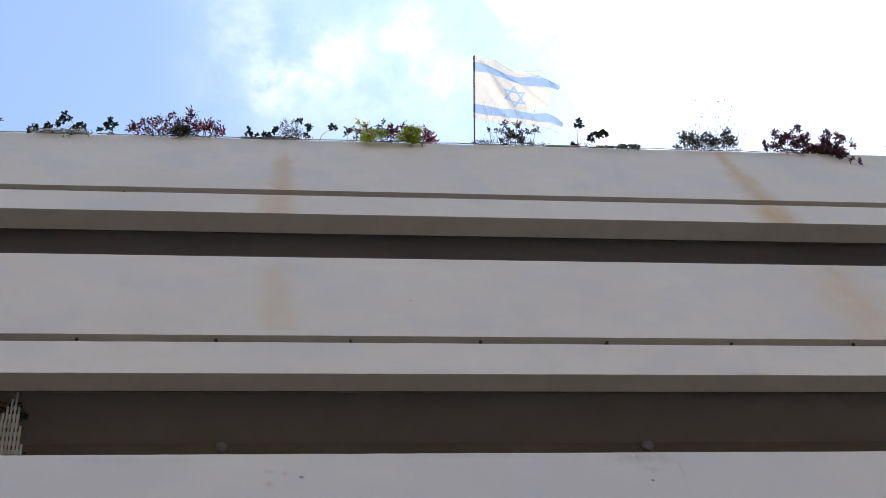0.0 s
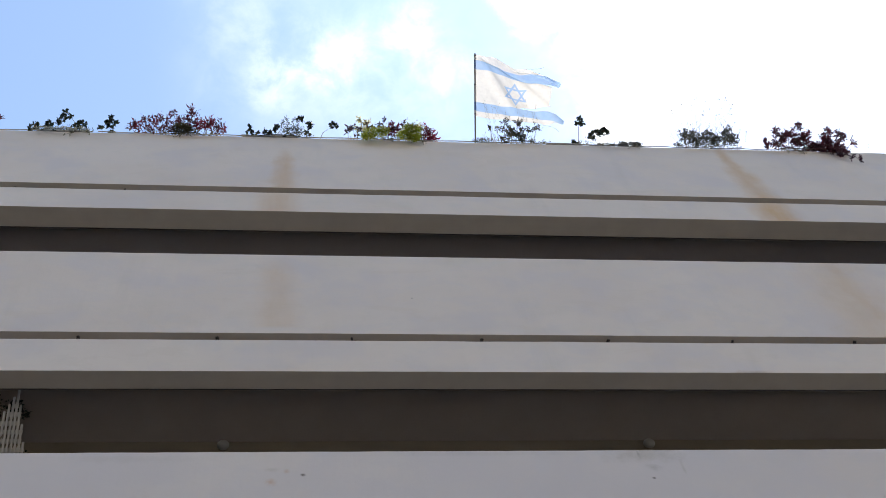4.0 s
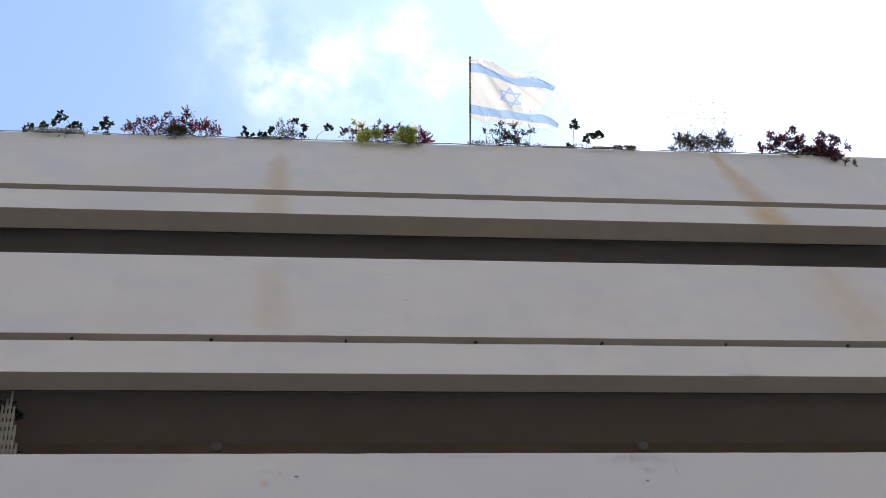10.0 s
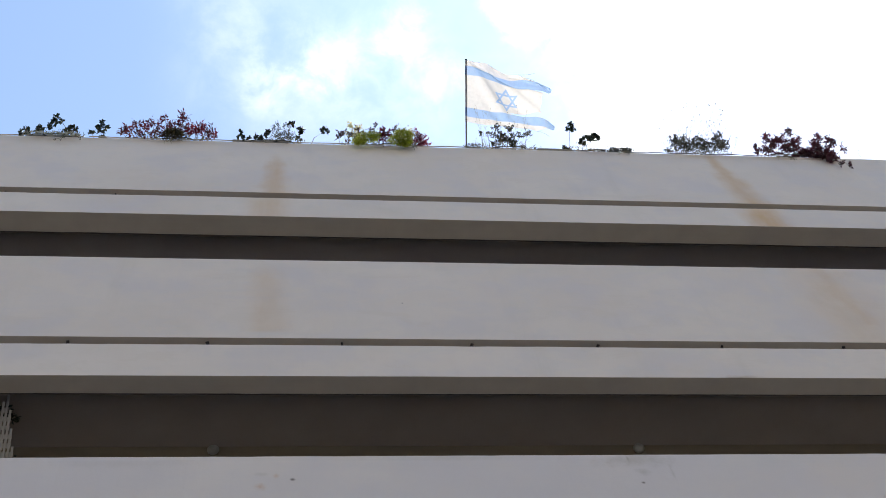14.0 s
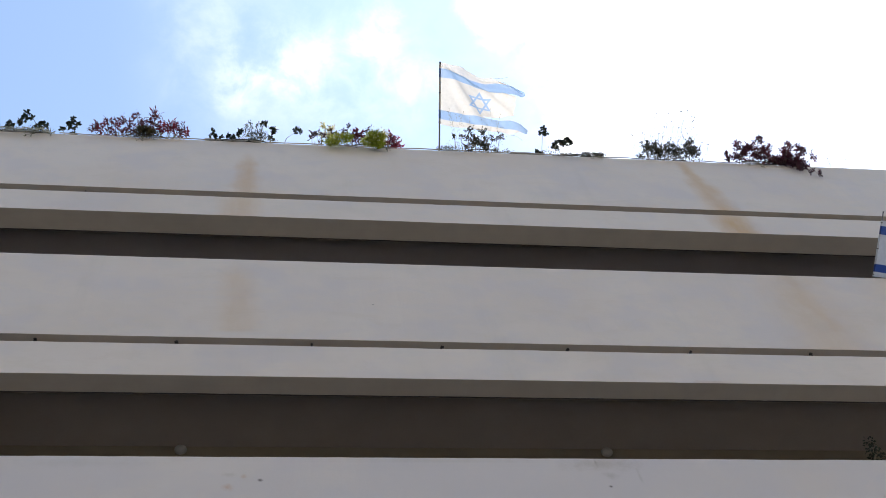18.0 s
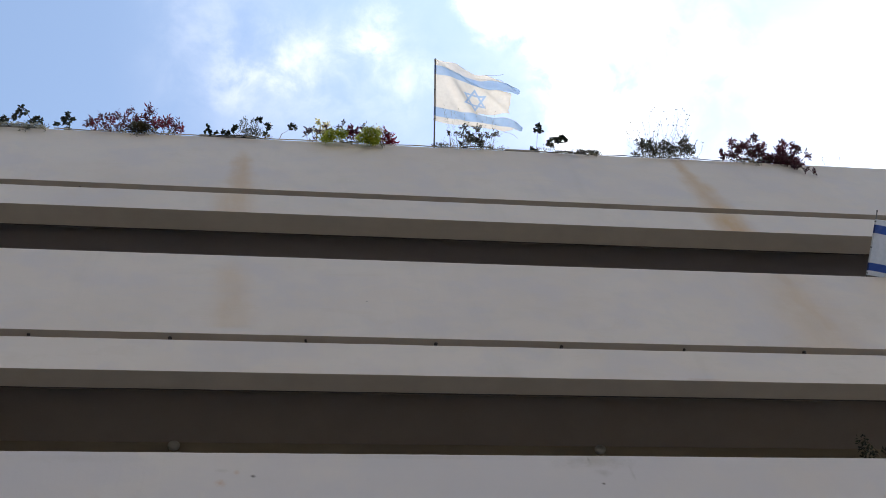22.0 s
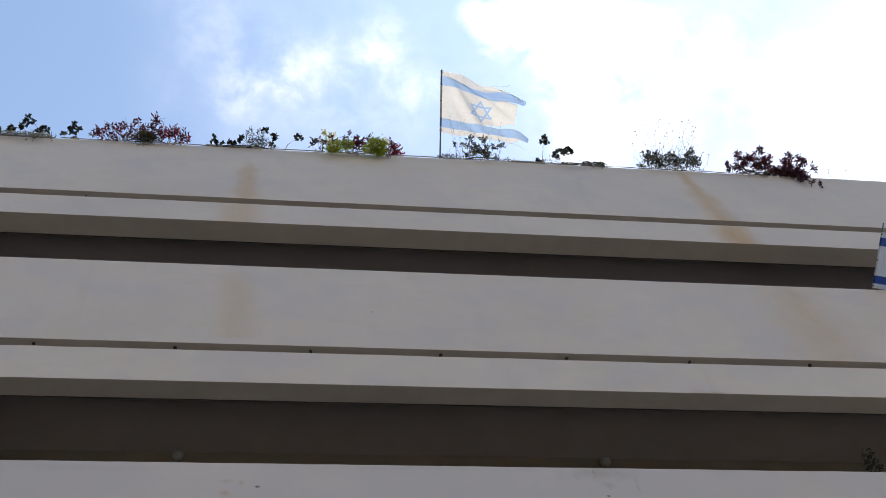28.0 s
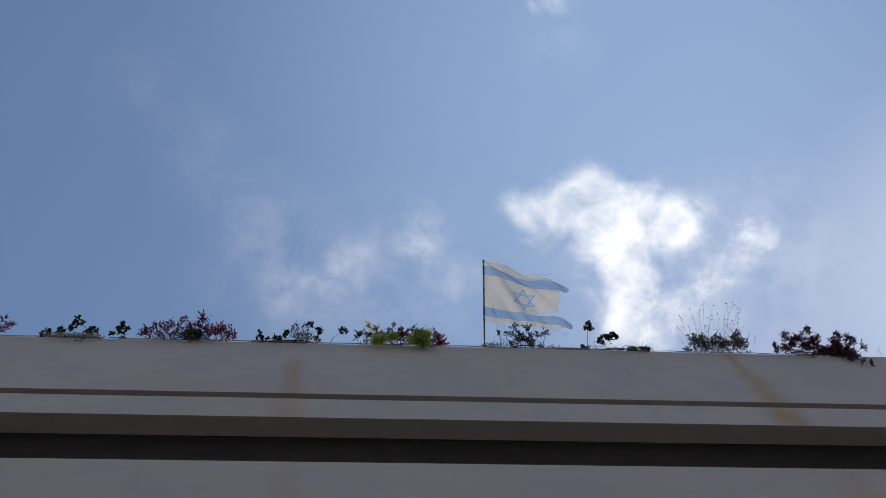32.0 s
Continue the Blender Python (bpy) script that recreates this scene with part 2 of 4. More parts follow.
L_LIME = leaf_mat("lime_green_frond", (0.27, 0.33, 0.03), (0.38, 0.43, 0.045), (0.58, 0.57, 0.13), 0.6)
L_PALE = leaf_mat("cream_yellow_leaf", (0.66, 0.62, 0.34), (0.78, 0.74, 0.50), (0.30, 0.32, 0.12), 0.5)
L_GREY = leaf_mat("grey_green_leaf", (0.06, 0.068, 0.060), (0.10, 0.110, 0.096), (0.19, 0.19, 0.165), 0.22)
L_LAV = leaf_mat("dusty_dark_leaf", (0.026, 0.031, 0.027), (0.048, 0.055, 0.045), (0.09, 0.092, 0.078), 0.2)
L_DUST = leaf_mat("dusty_pale_leaf", (0.36, 0.37, 0.33), (0.46, 0.47, 0.42), (0.22, 0.25, 0.17), 0.25)
# climber leaves: the balcony's shade is put into this near-black green
L_SHADE = leaf_mat("shaded_climber_leaf", (0.008, 0.012, 0.006), (0.014, 0.020, 0.010), (0.035, 0.045, 0.015), 0.1)
L_MAT = leaf_mat("dry_grey_mat", (0.20, 0.19, 0.14), (0.26, 0.25, 0.19), (0.14, 0.16, 0.09), 0.2)


def flag_mat(name, hoist, fly, white, blue, thin):
    """Cloth with two stripes and a six-pointed star, drawn in the cloth's own metres (u along the fly, v up the hoist)."""
    m = Mat(name)
    sep = m.n("ShaderNodeSeparateXYZ", {0: m.n("ShaderNodeTexCoord").outputs["UV"]})
    u, v = sep.outputs[0], sep.outputs[1]

    def band(val, lo, hi, soft=0.004):
        return m.math('MULTIPLY', m.ramp(val, lo - soft, lo + soft), m.ramp(val, hi - soft, hi + soft, 1.0, 0.0))
    ink = m.math('MAXIMUM', band(v, hoist * 0.085, hoist * 0.225), band(v, hoist * 0.755, hoist * 0.905))
    px = m.math('SUBTRACT', u, fly * 0.47)
    py = m.math('SUBTRACT', v, hoist * 0.48)
    r, w = hoist * 0.091, hoist * 0.0155
    for sign in (1.0, -1.0):
        d = None
        for k in range(3):
            a = radians(90 + 120 * k)
            dot = m.math('ADD', m.math('MULTIPLY', px, sign * math.cos(a)), m.math('MULTIPLY', py, sign * math.sin(a)))
            d = dot if d is None else m.math('MAXIMUM', d, dot)
        ink = m.math('MAXIMUM', ink, band(d, r - w, r + w, 0.003))
    weave = m.math('MULTIPLY_ADD', m.noise(25, 4, 0.6), 0.25, 0.87)
    dirt = m.ramp(m.noise(4.0, 4, 0.6), 0.45, 0.8, 0.0, 0.35)
    wht = m.mix(dirt, white, tuple(0.72 * c for c in white))
    blu = m.mix(dirt, blue, tuple(0.5 * (c + d2) for c, d2 in zip(blue, white)))
    col = m.mix(ink, wht, blu)
    col = m.mix(1.0, col, m.n("ShaderNodeCombineColor", {0: weave, 1: weave, 2: weave}).outputs[0], 'MULTIPLY')
    m.put(m.b.inputs["Base Color"], col)
    m.put(m.b.inputs["Roughness"], 0.85)
    m.put(m.b.inputs["Specular IOR Level"], 0.15)
    tr = m.n("ShaderNodeBsdfTranslucent", {0: col})
    mx = m.n("ShaderNodeMixShader", {0: thin, 1: m.b.outputs[0], 2: tr.outputs[0]})
    m.t.links.new(mx.outputs[0], m.out.inputs[0])
    return m.m


# ---- building helpers ----
def mesh_of(name, bm, mats, smooth=False):
    me = bpy.data.meshes.new(name)
    bm.to_mesh(me)
    bm.free()
    for mt in (mats if isinstance(mats, (list, tuple)) else [mats]):
        me.materials.append(mt)
    if smooth:
        for p in me.polygons:
            p.use_smooth = True
    return me


def part(name, bm, material, parent, label="", smooth=False):
    ob = new(name, mesh_of(name, bm, material, smooth))
    ob.parent = parent
    if label:
        ob["label"] = label
    return ob


def solo(name, bm, material, label, category, kind="", group="", smooth=False):
    return tagged(new(name, mesh_of(name, bm, material, smooth)), label, category, group, kind)


def root(name, at, label, category, group="", kind=""):
    ob = new(name)
    ob.location = at
    ob.empty_display_size = 0.1
    return tagged(ob, label, category, group, kind)


def box(bm, x0, x1, y0, y1, z0, z1, bevel=0.0):
    r = bmesh.ops.create_cube(bm, size=1.0)
    for v in r["verts"]:
        v.co = Vector((x0 + (v.co.x + 0.5) * (x1 - x0), y0 + (v.co.y + 0.5) * (y1 - y0), z0 + (v.co.z + 0.5) * (z1 - z0)))
    if bevel:
        edges = list({e for v in r["verts"] for e in v.link_edges})
        bmesh.ops.bevel(bm, geom=edges, offset=bevel, segments=2, affect='EDGES')


def tube(bm, pts, r, sides=6, cap=True, taper=1.0):
    """A round rod along pts."""
    pts = [Vector(p) for p in pts]
    rings = []
    for i, p in enumerate(pts):
        d = (pts[min(i + 1, len(pts) - 1)] - pts[max(i - 1, 0)]).normalized()
        a = d.orthogonal().normalized()
        b = d.cross(a)
        rr = r * (1 + (taper - 1) * i / max(1, len(pts) - 1))
        rings.append([bm.verts.new(p + rr * (math.cos(2 * math.pi * k / sides) * a + math.sin(2 * math.pi * k / sides) * b)) for k in range(sides)])
    for i in range(len(rings) - 1):
        for k in range(sides):
            # match ring starts to the nearest vertex to avoid twist
            bm.faces.new((rings[i][k], rings[i][(k + 1) % sides], rings[i + 1][(k + 1) % sides], rings[i + 1][k]))
    if cap:
        bm.faces.new(list(reversed(rings[0])))
        bm.faces.new(rings[-1])


def long_bar(bm, x0, x1, profile, step=0.10, rough=0.0021, seed=0.0):
    """A bar along x with a closed (y, z) profile whose edges wander a few millimetres, as hand-floated plaster does."""
    n = max(2, int((x1 - x0) / step))
    rings = []
    for i in range(n + 1):
        x = x0 + (x1 - x0) * i / n
        ring = []
        for k, (y, z) in enumerate(profile):
            a = noise.noise(Vector((x * 1.3, k * 0.35 + seed, 0.0))) * rough * 0.7 + noise.noise(Vector((x * 6.0, k * 0.5 + seed, 4.0))) * rough
            b = noise.noise(Vector((x * 0.9, k * 0.35 + seed, 9.0))) * rough * 0.7 + noise.noise(Vector((x * 7.0, k * 0.5 + seed, 14.0))) * rough
            ring.append(bm.verts.new((x, y + a, z + b)))
        rings.append(ring)
    k = len(profile)
    for i in range(n):
        for j in range(k):
            bm.faces.new((rings[i][j], rings[i][(j + 1) % k], rings[i + 1][(j + 1) % k], rings[i + 1][j]))
    bm.faces.new(rings[0])
    bm.faces.new(list(reversed(rings[-1])))
    bmesh.ops.recalc_face_normals(bm, faces=bm.faces)


# ---- plan ----
FRONT = 4.609                     # the facade's plane
X0, X1 = -8.0, 13.0               # the house from end to end
BACK = 5.50                       # back wall of the balconies
DEEP = 15.0                       # far side of the house
# per storey: parapet top, groove top, groove bottom, beam bottom, beam thickness, ceiling below
STOREYS = [(14.540, 13.035, 12.895, 12.425, 0.205, 12.86), (11.445, 9.998, 9.885, 9.412, 0.150, 9.85), (8.380, 6.94, 6.83, 6.36, 0.15, 6.79)]

# ---- ground and street ----
bm = bmesh.new()
bmesh.ops.create_grid(bm, x_segments=1, y_segments=1, size=1500)
ground = solo("ground", bm, M_ASPHALT, "grey asphalt street running along the building", "street", "structure")
# unseen paving, made wide and pale to bounce sunlight up at the house
bm = bmesh.new()
box(bm, -60, 60, -9.0, FRONT, -0.2, 0.14, 0.015)
solo("pavement", bm, M_PAVING, "unseen grey concrete pavement, made wide to bounce light up", "pavement", "structure")

# unseen wall, added to cut the sky and throw warm light on the facade
bm = bmesh.new()
box(bm, -45, 45, -11.0, -10.0, 0.0, 23.0)
solo("wall_bounce", bm, M_BOUNCE, "unseen plain cream wall added to block sky and bounce light", "wall", "structure")

# ---- the house shell ----
bm = bmesh.new()
box(bm, X0, X1, FRONT + 0.02, FRONT + 0.30, 0.0, 6.36 - 0.004)
solo("wall_lower_front", bm, M_PLASTER, "plain white plaster wall below the balconies", "wall", "structure")
for name, za, zb in (("wall_back_upper", 10.05, 12.86), ("wall_back_middle", 6.99, 9.85)):
    bm = bmesh.new()
    box(bm, X0 + 0.25, X1 - 0.25, BACK, BACK + 0.25, za, zb)
    solo(name, bm, M_BACK, "ochre rendered back wall of the balcony", "wall", "structure")
for name, xa, xb in (("wall_end_west", X0, X0 + 0.25), ("wall_end_east", X1 - 0.25, X1)):
    bm = bmesh.new()
    box(bm, xa + 0.002, xb - 0.002, FRONT + 0.25, DEEP, 0.0, 14.2)
    solo(name, bm, M_PLASTER, "plain white plaster end wall of the building", "wall", "structure")
bm = bmesh.new()
box(bm, X0, X1, DEEP, DEEP + 0.25, 0.0, 14.2)
solo("wall_rear", bm, M_PLASTER, "plain white plaster rear wall of the building", "wall", "structure")
for i, (top, ga, gb, bot, thick, ceil) in enumerate(STOREYS):
    bm = bmesh.new()
    far = DEEP - 0.002
    box(bm, X0 + 0.255, X1 - 0.255, FRONT + max(thick, 0.16) + 0.002, far, ceil + 0.004, ga + 0.05)
    solo("floor_terrace" if i == 0 else "floor_storey", bm, M_FLOOR if i else M_ROOF, "grey screed floor slab of the balcony storey", "floor slab", "structure")
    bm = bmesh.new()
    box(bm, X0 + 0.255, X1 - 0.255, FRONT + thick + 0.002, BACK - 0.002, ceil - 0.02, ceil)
    solo("ceiling", bm, M_CEIL if i else M_CEIL_TOP, "dull plaster ceiling under the balcony, shade put into its brown" if i else "dull plaster ceiling under the top storey, shade put into its grey", "ceiling", "structure")

# ---- the three balcony fronts ----
SPOUT_X0, SPOUT_STEP = -1.6156, 1.0302
for i, (top, ga, gb, bot, thick, ceil) in enumerate(STOREYS):
    bal = root("balcony_front", (X0, FRONT, bot), "long white plastered balcony front with a recessed groove and rust stains", "balcony", "balcony fronts of the building")
    b = 0.012
    f, t = FRONT, 0.16
    bm = bmesh.new()
    long_bar(bm, X0, X1, [(f, ga), (f, top - b), (f + b * 0.3, top - b * 0.3), (f + b, top), (f + t - b, top), (f + t, top - b), (f + t, ga + 0.052), (f + t, ga)], seed=i * 3.1)
    p = part("parapet", bm, M_PLASTER, bal)
    bm = bmesh.new()
    long_bar(bm, X0, X1, [(f, bot + 0.004), (f, gb - 0.003), (f + 0.004, gb), (f + thick - 0.004, gb), (f + thick, gb - 0.003), (f + thick, bot + 0.004)], seed=i * 3.1 + 1)
    p2 = part("beam", bm, M_PLASTER, bal)
    # underside and groove parts take the brown that holds their shade
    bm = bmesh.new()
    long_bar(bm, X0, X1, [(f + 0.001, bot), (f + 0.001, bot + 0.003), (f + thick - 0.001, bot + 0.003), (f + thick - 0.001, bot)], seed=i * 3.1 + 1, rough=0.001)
    p3 = part("soffit", bm, M_SOFFIT, bal, "underside of the beam, its shade put into the brown colour")
    # unseen dark panel added behind the beam, so the ceiling's front stays dark
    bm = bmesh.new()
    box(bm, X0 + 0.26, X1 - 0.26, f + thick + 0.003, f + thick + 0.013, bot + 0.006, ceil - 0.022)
    p6 = part("ceiling_shade_panel", bm, M_SHADE_PANEL, bal, "unseen dark panel behind the beam that deepens the ceiling shade")
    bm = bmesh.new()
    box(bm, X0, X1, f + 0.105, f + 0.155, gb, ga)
    p4 = part("groove_back", bm, M_SOFFIT, bal, "recess between the two white bands, shade put into its brown")
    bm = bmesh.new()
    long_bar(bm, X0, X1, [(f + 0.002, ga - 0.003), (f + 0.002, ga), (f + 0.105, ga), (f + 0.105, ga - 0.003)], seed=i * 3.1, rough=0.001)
    p5 = part("groove_ceiling", bm, M_SOFFIT, bal, "underside of the upper band, shade put into its brown")
    for q in (p, p2, p3, p4, p5, p6):
        q.matrix_parent_inverse = Matrix.Translation(bal.location).inverted()
    if i == 2:
        continue
    first = SPOUT_X0 if i else -2.69
    bm = bmesh.new()
    tube(bm, [(0, 0.10, 0.010), (0, -0.010, 0.006)], 0.013, 12)
    tube(bm, [(0.002, 0.016, -0.034), (0.0, 0.010, -0.020), (-0.002, 0.006, -0.004), (0.001, 0.004, 0.010)], 0.021, 9, True, 0.35)
    spout_mesh = mesh_of("drain_spout", bm, M_SPOUT, True)
    for k in range(-6, 14):
        x = first + k * SPOUT_STEP
        if X0 + 0.3 < x < (X1 - 0.3 if i else -1.2):
            s = new("drain_spout", spout_mesh)
            s.parent = bal
            s["label"] = "dark drain pipe stub in the groove"
            s.location = Vector((x + 0.01 * math.sin(k * 7.3), f + 0.010, gb + (0.034 if i else 0.020) + 0.002 * math.sin(k * 3.7))) - bal.location
            s.rotation_euler = (0.0, 0.0, 0.25 * math.sin(k * 5.1))
            s.scale = (0.9 + 0.2 * math.sin(k * 2.3), 1, 1) if i else (0.55, 1, 0.55)

# ---- clouds: one thin sheet a kilometre up ----
def cloud_mat():
    m = Mat("cloud_veil")
    p = m.pos()
    big = m.noise(0.021, 10, 0.60, None, 0.3)
    wisp = m.noise(0.0035, 6, 0.6, None, 0.6)
    total = None
    for cx, cy, r, a in PUFFS:
        d = m.n("ShaderNodeVectorMath", {0: p, 1: (cx, cy, 0)}, operation='DISTANCE').outputs["Value"]
        g = m.ramp(d, 0.0, r, a, 0.0)
        total = g if total is None else m.math('ADD', total, g)
    body = m.math('ADD', m.math('MINIMUM', total, 1.0), m.math('MULTIPLY_ADD', big, 2.3, -1.26))
    dense = m.math('MULTIPLY', m.ramp(body, 0.0, 1.75, 0.0, 0.86), m.ramp(total, 0.02, 0.45))
    thin = None
    for cx, cy, r, a in VEILS:
        d = m.n("ShaderNodeVectorMath", {0: p, 1: (cx, cy, 0)}, operation='DISTANCE').outputs["Value"]
        g = m.ramp(d, 0.0, r, a, 0.0)
        thin = g if thin is None else m.math('ADD', thin, g)
    # the shreds: ragged by a strong swirl of the position
    swirl = m.n("ShaderNodeTexNoise", {"Vector": p, "Scale": 0.030, "Detail": 7.0, "Roughness": 0.62}).outputs["Color"]
    moved = m.n("ShaderNodeVectorMath", {0: swirl, 1: (70.0, 70.0, 0.0), 2: (-35.0, -35.0, 0.0)}, operation='MULTIPLY_ADD').outputs[0]
    q = m.n("ShaderNodeVectorMath", {0: p, 1: moved}, operation='ADD').outputs[0]
    shred = None
    for cx, cy, r, a in WISPS:
        d = m.n("ShaderNodeVectorMath", {0: q, 1: (cx, cy, 0)}, operation='DISTANCE').outputs["Value"]
        g = m.ramp(d, 0.0, r, a, 0.0)
        shred = g if shred is None else m.math('ADD', shred, g)
    shred = m.math('MULTIPLY', shred, m.ramp(big, 0.36, 0.70, 0.03, 0.36))
    veil = m.math('MULTIPLY', thin, m.ramp(m.math('ADD', m.math('MULTIPLY', wisp, 0.6), m.math('MULTIPLY', big, 0.8)), 0.45, 1.05, 0.0, 1.0))
    # blue haze glow painted on the sheet round HAZE_AT
    far = m.n("ShaderNodeVectorMath", {0: p, 1: HAZE_AT}, operation='DISTANCE').outputs["Value"]
    haze = m.ramp(far, 40.0, 420.0, HAZE, 0.0)
    alpha = m.math('MINIMUM', m.math('ADD', m.math('ADD', dense, veil), shred), 0.94)
    # the clouds' sunlit brightness is put in as emission
    em = m.n("ShaderNodeEmission", {0: (1.0, 0.985, 0.965, 1), 1: CLOUD_GLOW})
    tr = m.n("ShaderNodeBsdfTransparent")
    air = m.n("ShaderNodeEmission", {0: (0.465, 0.675, 1.0, 1), 1: 2.5})
    lo = m.n("ShaderNodeMixShader", {0: haze, 1: tr.outputs[0], 2: air.outputs[0]})
    # a smooth pale glow painted low on the sunny side
    low = m.n("ShaderNodeVectorMath", {0: p, 1: GLARE_AT}, operation='DISTANCE').outputs["Value"]
    pale = m.n("ShaderNodeEmission", {0: (0.80, 0.90, 1.0, 1), 1: 2.8})
    lo = m.n("ShaderNodeMixShader", {0: m.ramp(low, 20.0, 215.0, GLARE, 0.0), 1: lo.outputs[0], 2: pale.outputs[0]})
    mx = m.n("ShaderNodeMixShader", {0: alpha, 1: lo.outputs[0], 2: em.outputs[0]})
    m.t.nodes.remove(m.b)
    m.t.links.new(mx.outputs[0], m.out.inputs[0])
    return m.m


CLOUD_GLOW = 3.6
# puffs and veils on the sheet: x, y, radius, weight
PUFFS = [(174, 226, 30, 0.55), (196, 238, 38, 0.72), (216, 218, 42, 0.85), (246, 208, 44, 0.90), (250, 240, 56, 0.85), (292, 228, 50, 0.95), (326, 238, 42, 0.85), (286, 268, 58, 0.80),
         (262, 300, 54, 0.50), (300, 312, 58, 0.62), (282, 344, 52, 0.55), (320, 350, 50, 0.45), (91, 255, 30, 0.16), (104, 272, 38, 0.16), (74, 290, 46, 0.15), (15, 286, 40, 0.15), (30, 306, 46, 0.14), (-20, 300, 30, 0.12), (118, 306, 36, 0.12),
         (372, 262, 60, 0.25)]
# torn shreds of cloud: x, y, radius, weight
WISPS = [(191, 57, 24, 0.9), (92, 252, 36, 0.36), (-15, 299, 44, 0.28), (22, 278, 42, 0.24), (131, 296, 34, 0.24), (60, 284, 46, 0.22), (386, 248, 28, 1.3), (347, 281, 30, 1.4), (100, 270, 40, 0.22)]
VEILS = [(80, 300, 130, 0.12), (-20, 290, 110, 0.11), (285, 290, 150, 0.16), (200, 80, 60, 0.08), (370, 300, 150, 0.14), (400, 262, 110, 0.20), (-140, 140, 60, 0.06), (-95, 190, 60, 0.08), (-50, 240, 60, 0.09)]
HAZE_AT, HAZE = (245, 105, 0), 0.34
GLARE_AT, GLARE = (610, 245, 0), 0.42
bm = bmesh.new()
bmesh.ops.create_grid(bm, x_segments=1, y_segments=1, size=2600)
cloud = solo("backdrop_cloud", bm, cloud_mat(), "thin white broken clouds high in a blue sky", "clouds", "structure")
cloud.location = (0, 0, 1001.6)

# ---- flags ----
OUT = Vector((0.0, -0.755, 0.656))         # the way the poles lean: out over the street and up
HOIST, FLY = 0.785, 1.08


def lerp_list(table, v):
    for (a, fa), (b, fb) in zip(table, table[1:]):
        if v <= b:
            return fa + (fb - fa) * (v - a) / (b - a)
    return table[-1][1]


def make_flag(name, base, tip, low, fly_dir, drop, mat, torn, wave, label, pole_label, amp=1.0, length=FLY, HOIST=HOIST, slump=0.0, sleeve=None):
    base, tip = Vector(base), Vector(tip)
    rod = (tip - base).normalized()
    top = root(name, base, label, "flag", "flags on the building")
    inv = Matrix.Translation(base).inverted()
    bm = bmesh.new()
    thick = 0.0095 if torn is not WHOLE else 0.006
    tube(bm, [base - rod * 0.18, base, base.lerp(tip, 0.5), tip], thick, 10)
    tube(bm, [tip - rod * 0.006, tip + rod * 0.006], thick * 1.25, 10)
    part("pole", bm, M_POLE, top, pole_label, True).matrix_parent_inverse = inv
    bm = bmesh.new()
    uv = bm.loops.layers.uv.new("cloth")
    n, k = 64, 44
    ragged = torn is not WHOLE
    slit_low, slit_high = int(0.232 * k), int(0.755 * k)
    f = Vector(fly_dir).normalized()
    f = (f - rod * f.dot(rod)).normalized()
    side = rod.cross(f).normalized()
    corner = base + rod * low
    grid, coord = [], []
    for j in range(k + 1):
        v = HOIST * j / k
        row, crow = [], []
        reach = length * lerp_list(torn, j / k) + 0.012 * noise.noise(Vector((j * 0.31, 2.0, length)))
        for i in range(n + 1):
            u = reach * i / n
            s = u / length
            bulge = wave(s, j / k) * amp
            sag = drop * s ** 1.35 * length
            if ragged and v < 0.232 * HOIST:          # the torn-off bottom strip hangs
                sag += 0.42 * max(0.0, s - 0.50) ** 2
            squeeze = 1 - 0.10 * s * s
            p = corner + rod * ((v - HOIST / 2) * squeeze + HOIST / 2 - sag - slump * (v / HOIST) ** 2 * s) + f * (u * (0.965 - 0.03 * s)) + side * bulge
            # the loose upper corner folds over a little
            row.append(bm.verts.new(p))
            crow.append((u, v))
        grid.append(row)
        coord.append(crow)
    threads = {j: grid[j][n].co.copy() for j in (0, k - 2, k)}
    for j in range(k):
        for i in range(n):
            if ragged and j == slit_low and i > 0.58 * n or ragged and j == slit_high and i > 0.80 * n:
                continue
            idx = ((j, i), (j, i + 1), (j + 1, i + 1), (j + 1, i))
            face = bm.faces.new([grid[a][b] for a, b in idx])
            for loop, (a, b) in zip(face.loops, idx):
                loop[uv].uv = coord[a][b]
    part("cloth", bm, mat, top, "frayed translucent cloth with blue stripes and star", True).matrix_parent_inverse = inv
    bm = bmesh.new()
    tube(bm, [corner + rod * HOIST * j / 44 for j in range(45)], thick + 0.002, 10)
    suv = bm.loops.layers.uv.new("cloth")
    for face in bm.faces:
        for loop in face.loops:
            loop[suv].uv = (0.01, (loop.vert.co - corner).dot(rod))
    part("hoist_sleeve", bm, sleeve, top, "doubled cloth sleeve on the pole", True).matrix_parent_inverse = inv
    # loose threads at the torn corners
    for row, ln, dip in ((0, 0.16, 0.07), (k, 0.20, -0.035), (k - 2, 0.10, 0.03)) if ragged else ():
        a = threads[row]
        bm = bmesh.new()
        tube(bm, [a - f * 0.02, a + f * ln * 0.4 - rod * dip * 0.15, a + f * ln * 0.75 - rod * dip * 0.5, a + f * ln - rod * dip], 0.0014, 4)
        part("thread", bm, M_DRY, top).matrix_parent_inverse = inv
    # three ties that hold the cloth on the pole
    for h in (0.02, HOIST * 0.5, HOIST - 0.02):
        bm = bmesh.new()
        c = corner + rod * h
        tube(bm, [c - rod * 0.006, c + rod * 0.006], thick + 0.003, 10)
        part("tie", bm, M_POLE, top).matrix_parent_inverse = inv
    return top


